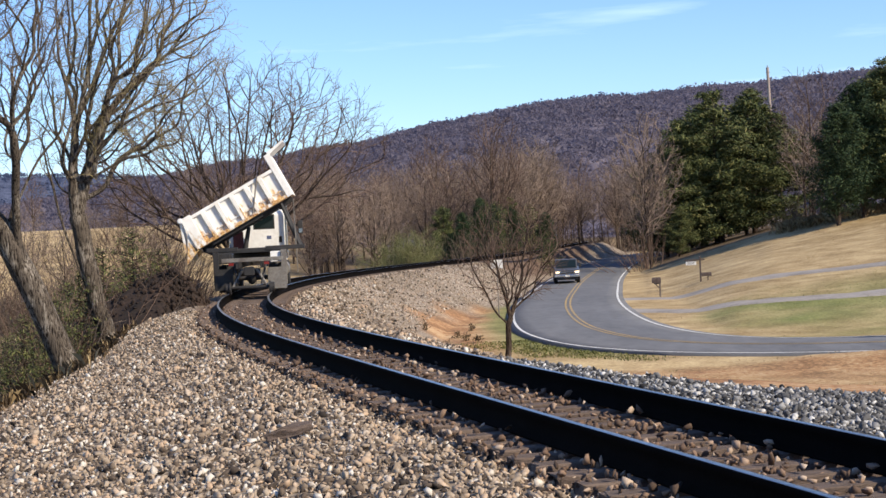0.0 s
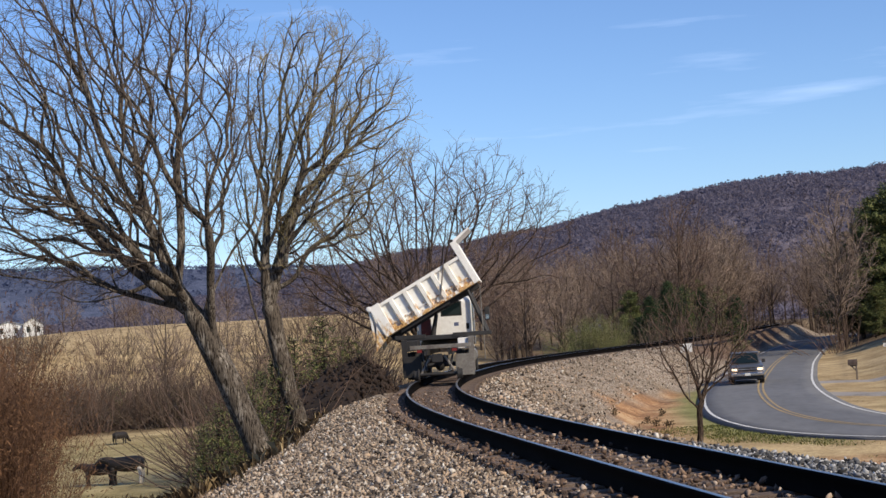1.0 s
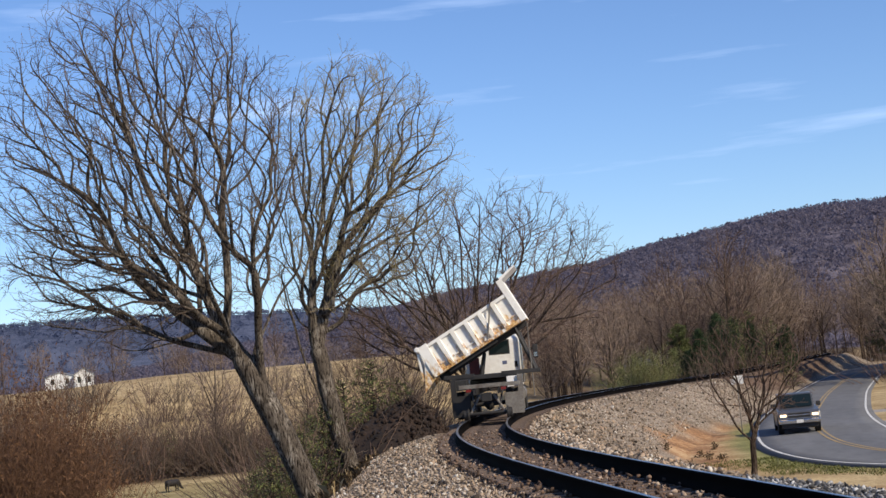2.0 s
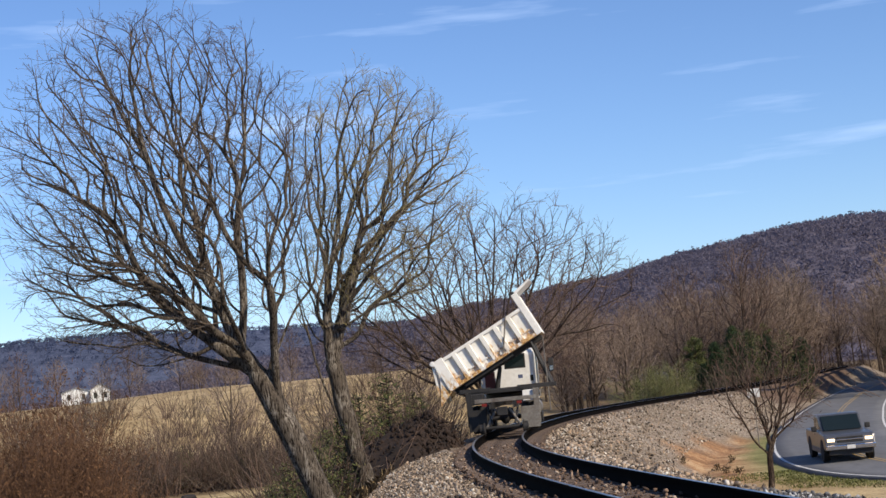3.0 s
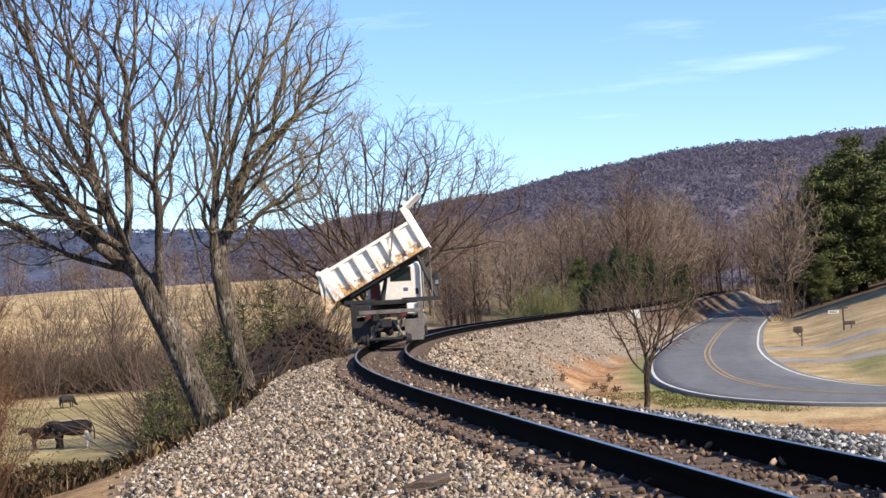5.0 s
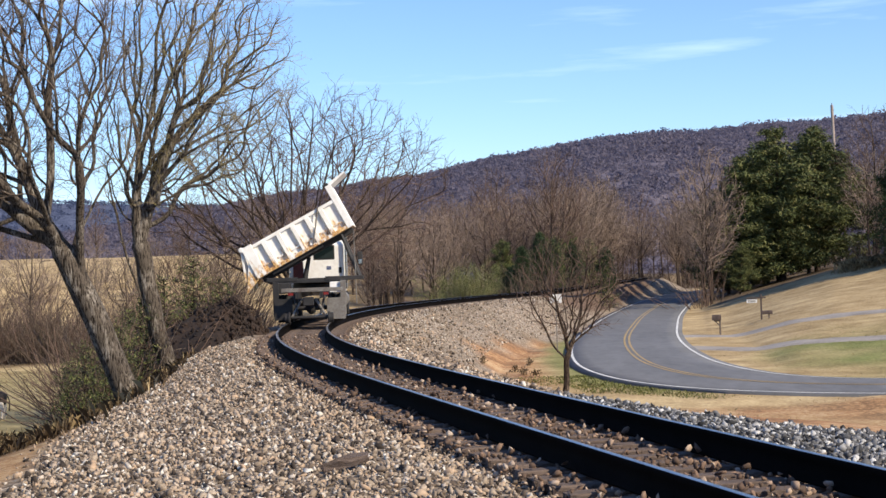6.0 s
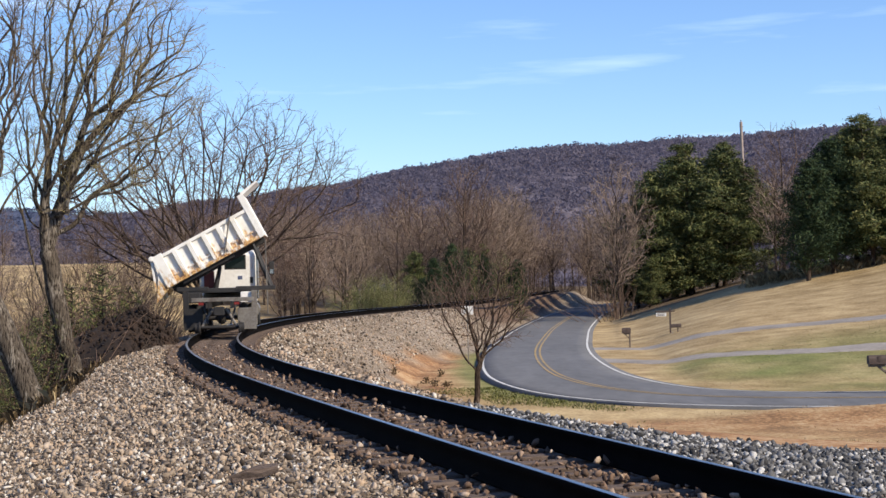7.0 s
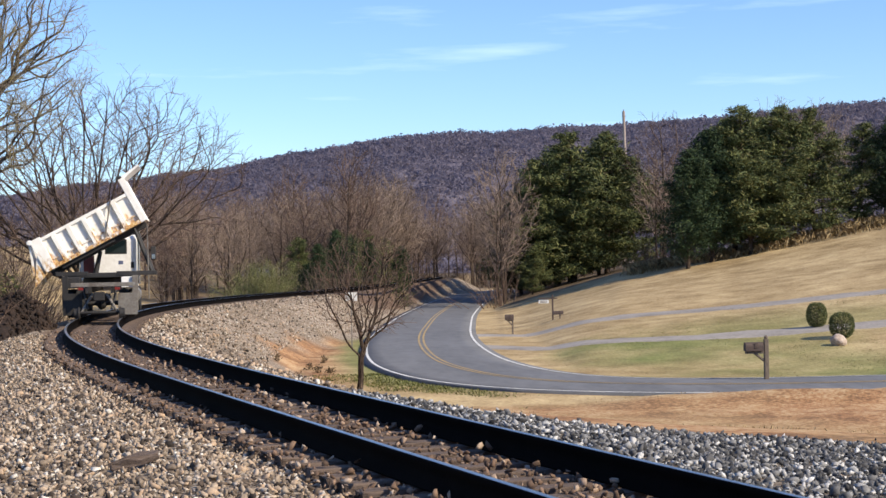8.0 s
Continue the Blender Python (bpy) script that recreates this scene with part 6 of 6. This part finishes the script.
# ---- grass and weeds ----
def grass_stuff(name, label, x, y, blade, per, material, seed, spread=0.08):
    """Tufts of thin blades rooted in the ground, joined into one mesh."""
    rng = np.random.default_rng(seed)
    x, y = np.repeat(x, per), np.repeat(y, per)
    n = len(x)
    x, y = x + rng.normal(0, spread, n), y + rng.normal(0, spread, n)
    z = height(x, y) - 0.02
    a = rng.uniform(0, 2 * math.pi, n)
    ln = blade * rng.uniform(0.4, 1.3, n)
    lean = rng.uniform(0.1, 0.9, n)
    root = np.stack([x, y, z], -1)
    side = np.stack([np.cos(a), np.sin(a), np.zeros(n)], -1) * (0.004 + 0.014 * blade)
    out = np.stack([-np.sin(a), np.cos(a), np.zeros(n)], -1)
    mid = root + out * (ln * lean * 0.35)[:, None] + np.stack([np.zeros(n), np.zeros(n), ln * 0.6], -1)
    tip = root + out * (ln * lean)[:, None] + np.stack([np.zeros(n), np.zeros(n), ln * (1 - 0.35 * lean)], -1)
    v = np.stack([root - side, root + side, mid + side * 0.7, tip, mid - side * 0.7], 1).reshape(-1, 3)
    f = np.arange(n * 5).reshape(n, 5)
    tagged(new(name, mesh_np(name, v, f, material)), label, "grass", kind="stuff")


STRAW_BLADE = island_mat("straw_blades", [(0.0, (0.20, 0.14, 0.07)), (0.5, (0.38, 0.28, 0.15)), (1.0, (0.56, 0.45, 0.27))], rough=0.9, fine=3)
GREEN_BLADE = island_mat("green_weeds", [(0.0, (0.11, 0.14, 0.035)), (0.6, (0.19, 0.21, 0.065)), (1.0, (0.32, 0.30, 0.13))], rough=0.85, fine=3)
DARK_WEED = island_mat("dark_dead_weeds", [(0.0, (0.045, 0.03, 0.018)), (1.0, (0.16, 0.11, 0.06))], rough=0.95, fine=3)


def build_grass():
    rng = np.random.default_rng(77)
    # green verge between the bank and the road
    n = 9000
    x, y = rng.uniform(0.5, 11, n), rng.uniform(47, 66, n)
    road = line_dist(ROAD, x, y)
    u, s = track_uv(x, y)
    ok = (road > 3.5) & (road < 6.3 + rng.normal(0, 0.6, n)) & (u > 3) & (x < 7.6 + rng.normal(0, 0.5, n)) & (wave(x, y, 2.2, 3.0) > -0.1)
    grass_stuff("verge_grass", "fresh green weeds along the road's verge", x[ok], y[ok], 0.11, 4, GREEN_BLADE, 1)
    # straw tufts on the clay slope and the lawn
    n = 9000
    az, d = rng.uniform(3, 23.5, n), rng.uniform(22, 130, n)
    x, y = d * np.sin(np.radians(az)), d * np.cos(np.radians(az))
    road = line_dist(ROAD, x, y)
    u, s = track_uv(x, y)
    patch = wave(x, y, 4.0, 2.0) + wave(x, y, 1.6, 1.0)
    ok = (road > 3.7) & (u > 3.5) & (patch > 0.3) & (rng.random(n) < np.where(d > 56, 0.35, 0.5)) & ((az > 8.4) | (d < 56))
    grass_stuff("straw_tufts", "dry straw grass tufts on clay and lawn", x[ok], y[ok], 0.07, 5, STRAW_BLADE, 2, 0.2)
    ok = (d > 56) & (d < 90) & (az > 9.5) & (road > 3.7) & (wave(x, y, 6.0, 0.5) > 0.15) & (rng.random(n) < 0.5)
    grass_stuff("lawn_greens", "patches of green growth in the dry lawn", x[ok], y[ok], 0.08, 6, GREEN_BLADE, 3, 0.35)
    # tall dry stalks at the wood's edge above the lawn
    n = 900
    az, d = rng.uniform(13, 24, n), rng.uniform(129, 139, n)
    x, y = d * np.sin(np.radians(az)), d * np.cos(np.radians(az))
    grass_stuff("tall_stalks", "tall dry stalks along the wood's edge", x, y, 0.8, 5, STRAW_BLADE, 4, 0.3)
    # rough growth below the ballast on the outer side
    n = 6000
    s, v = rng.uniform(27, 64, n), rng.uniform(3.4, 16, n)
    x, y, _, _ = track_at(s, -v)
    near = 1 - smooth(16, 42, s)
    ok = v > 3.7 + 2.7 * near + rng.normal(0, 0.2, n)
    grass_stuff("bank_growth", "dry brown growth on the outer bank", x[ok], y[ok], 0.30, 5, DARK_WEED, 5, 0.2)
    k = ok & (rng.random(n) < 0.15)
    grass_stuff("bank_straw", "straw stalks on the outer bank", x[k], y[k], 0.38, 4, STRAW_BLADE, 6, 0.2)
    # scrub at the pasture's far edge and along the cattle ground
    n = 3500
    az, d = rng.uniform(-25, -13, n), rng.uniform(55, 80, n)
    x, y = d * np.sin(np.radians(az)), d * np.cos(np.radians(az))
    ok = (d < 66 + 4 * wave(x, y, 5, 1.0)) & ((az > -14.8) | (az < -20.8))
    grass_stuff("pasture_stalks", "dry stalks at the pasture's near edge", x[ok], y[ok], 0.45, 5, DARK_WEED, 7, 0.3)
    # dark tufts on the inner bank
    for i, (az, d) in enumerate(((0.6, 61), (1.0, 66), (1.3, 64), (1.55, 70), (0.2, 58), (1.75, 63), (-0.2, 66), (0.9, 56))):
        x, y = polar(az, d)
        q = thing("weed_tuft", "small dark dead weed tuft on the stony bank", "weed", Matrix.Translation((x, y, ground_z(x, y))), "bank weeds")
        p = rng.normal(0, 0.09, (60, 3)) + np.array([0, 0, 0.16])
        p[:, 2] = abs(p[:, 2])
        lf = new("foliage", leaf_mesh(rng, p, 0.10, DARK_WEED, "foliage"))
        lf.parent = q


build_grass()


# ---- what moves ----
def motions():
    """The pickup comes round the bend in its lane; its wheels roll."""
    lane = catmull([(100, 46.0), (45, 49.2), (24, 50.4), (15.5, 51.2), (11.0, 53.0), (9.3, 56.0), (7.75, 60.0), (6.5, 64.5), (5.95, 72), (6.6, 83), (7.5, 92.4), (10.6, 119), (13.0, 132), (19.3, 173), (27, 205)], 30)
    arc = np.concatenate([[0], np.cumsum(np.linalg.norm(np.diff(lane, axis=0), axis=1))])
    i0 = int(np.argmin(abs(lane[:, 1] - 119.0) + 1e3 * (lane[:, 0] > 40)))
    way_t = np.array([0, 0.5, 1.0, 1.5, 2.0, 2.5, 3.0, 3.5, 4.0, 4.5, 5.3, 6.0, 7.0, 8.0])
    way_s = np.array([0, 14.2, 26.8, 36.6, 44.4, 50.8, 56.0, 59.8, 64.0, 69.0, 77.5, 85.5, 98.0, 111.5])
    tt = np.arange(0, 8.0001, 1 / 30)
    # smooth the given way
    s = np.interp(tt, way_t, way_s)
    s = np.convolve(np.pad(s, 8, mode="reflect", reflect_type="odd"), np.ones(17) / 17, "valid")
    rows, roll = [], []
    for t, q in zip(tt, s):
        f = arc[i0] - q
        front = np.array([np.interp(f, arc, lane[:, k]) for k in (0, 1)])
        rear = np.array([np.interp(f + 4.6, arc, lane[:, k]) for k in (0, 1)])
        c = front + (rear - front) * 0.6
        w = front - rear
        turn = math.degrees(math.atan2(w[0], -w[1])) * (0.38 + 0.62 * float(smooth(4.1, 5.2, t)))
        rows.append((t, pose(c[0], c[1], ROAD_Z + 0.035, 0, 0, turn)))
        roll.append((t, math.degrees(q / 0.39)))
    walk(PICKUP, rows[::3] + ([rows[-1]] if (len(rows) - 1) % 3 else []))
    for wheel in PICKUP_WHEELS:
        at = wheel.location.copy()
        walk(wheel, [(t, pose(at.x, at.y, at.z, a, 0, 0)) for t, a in roll])


motions()
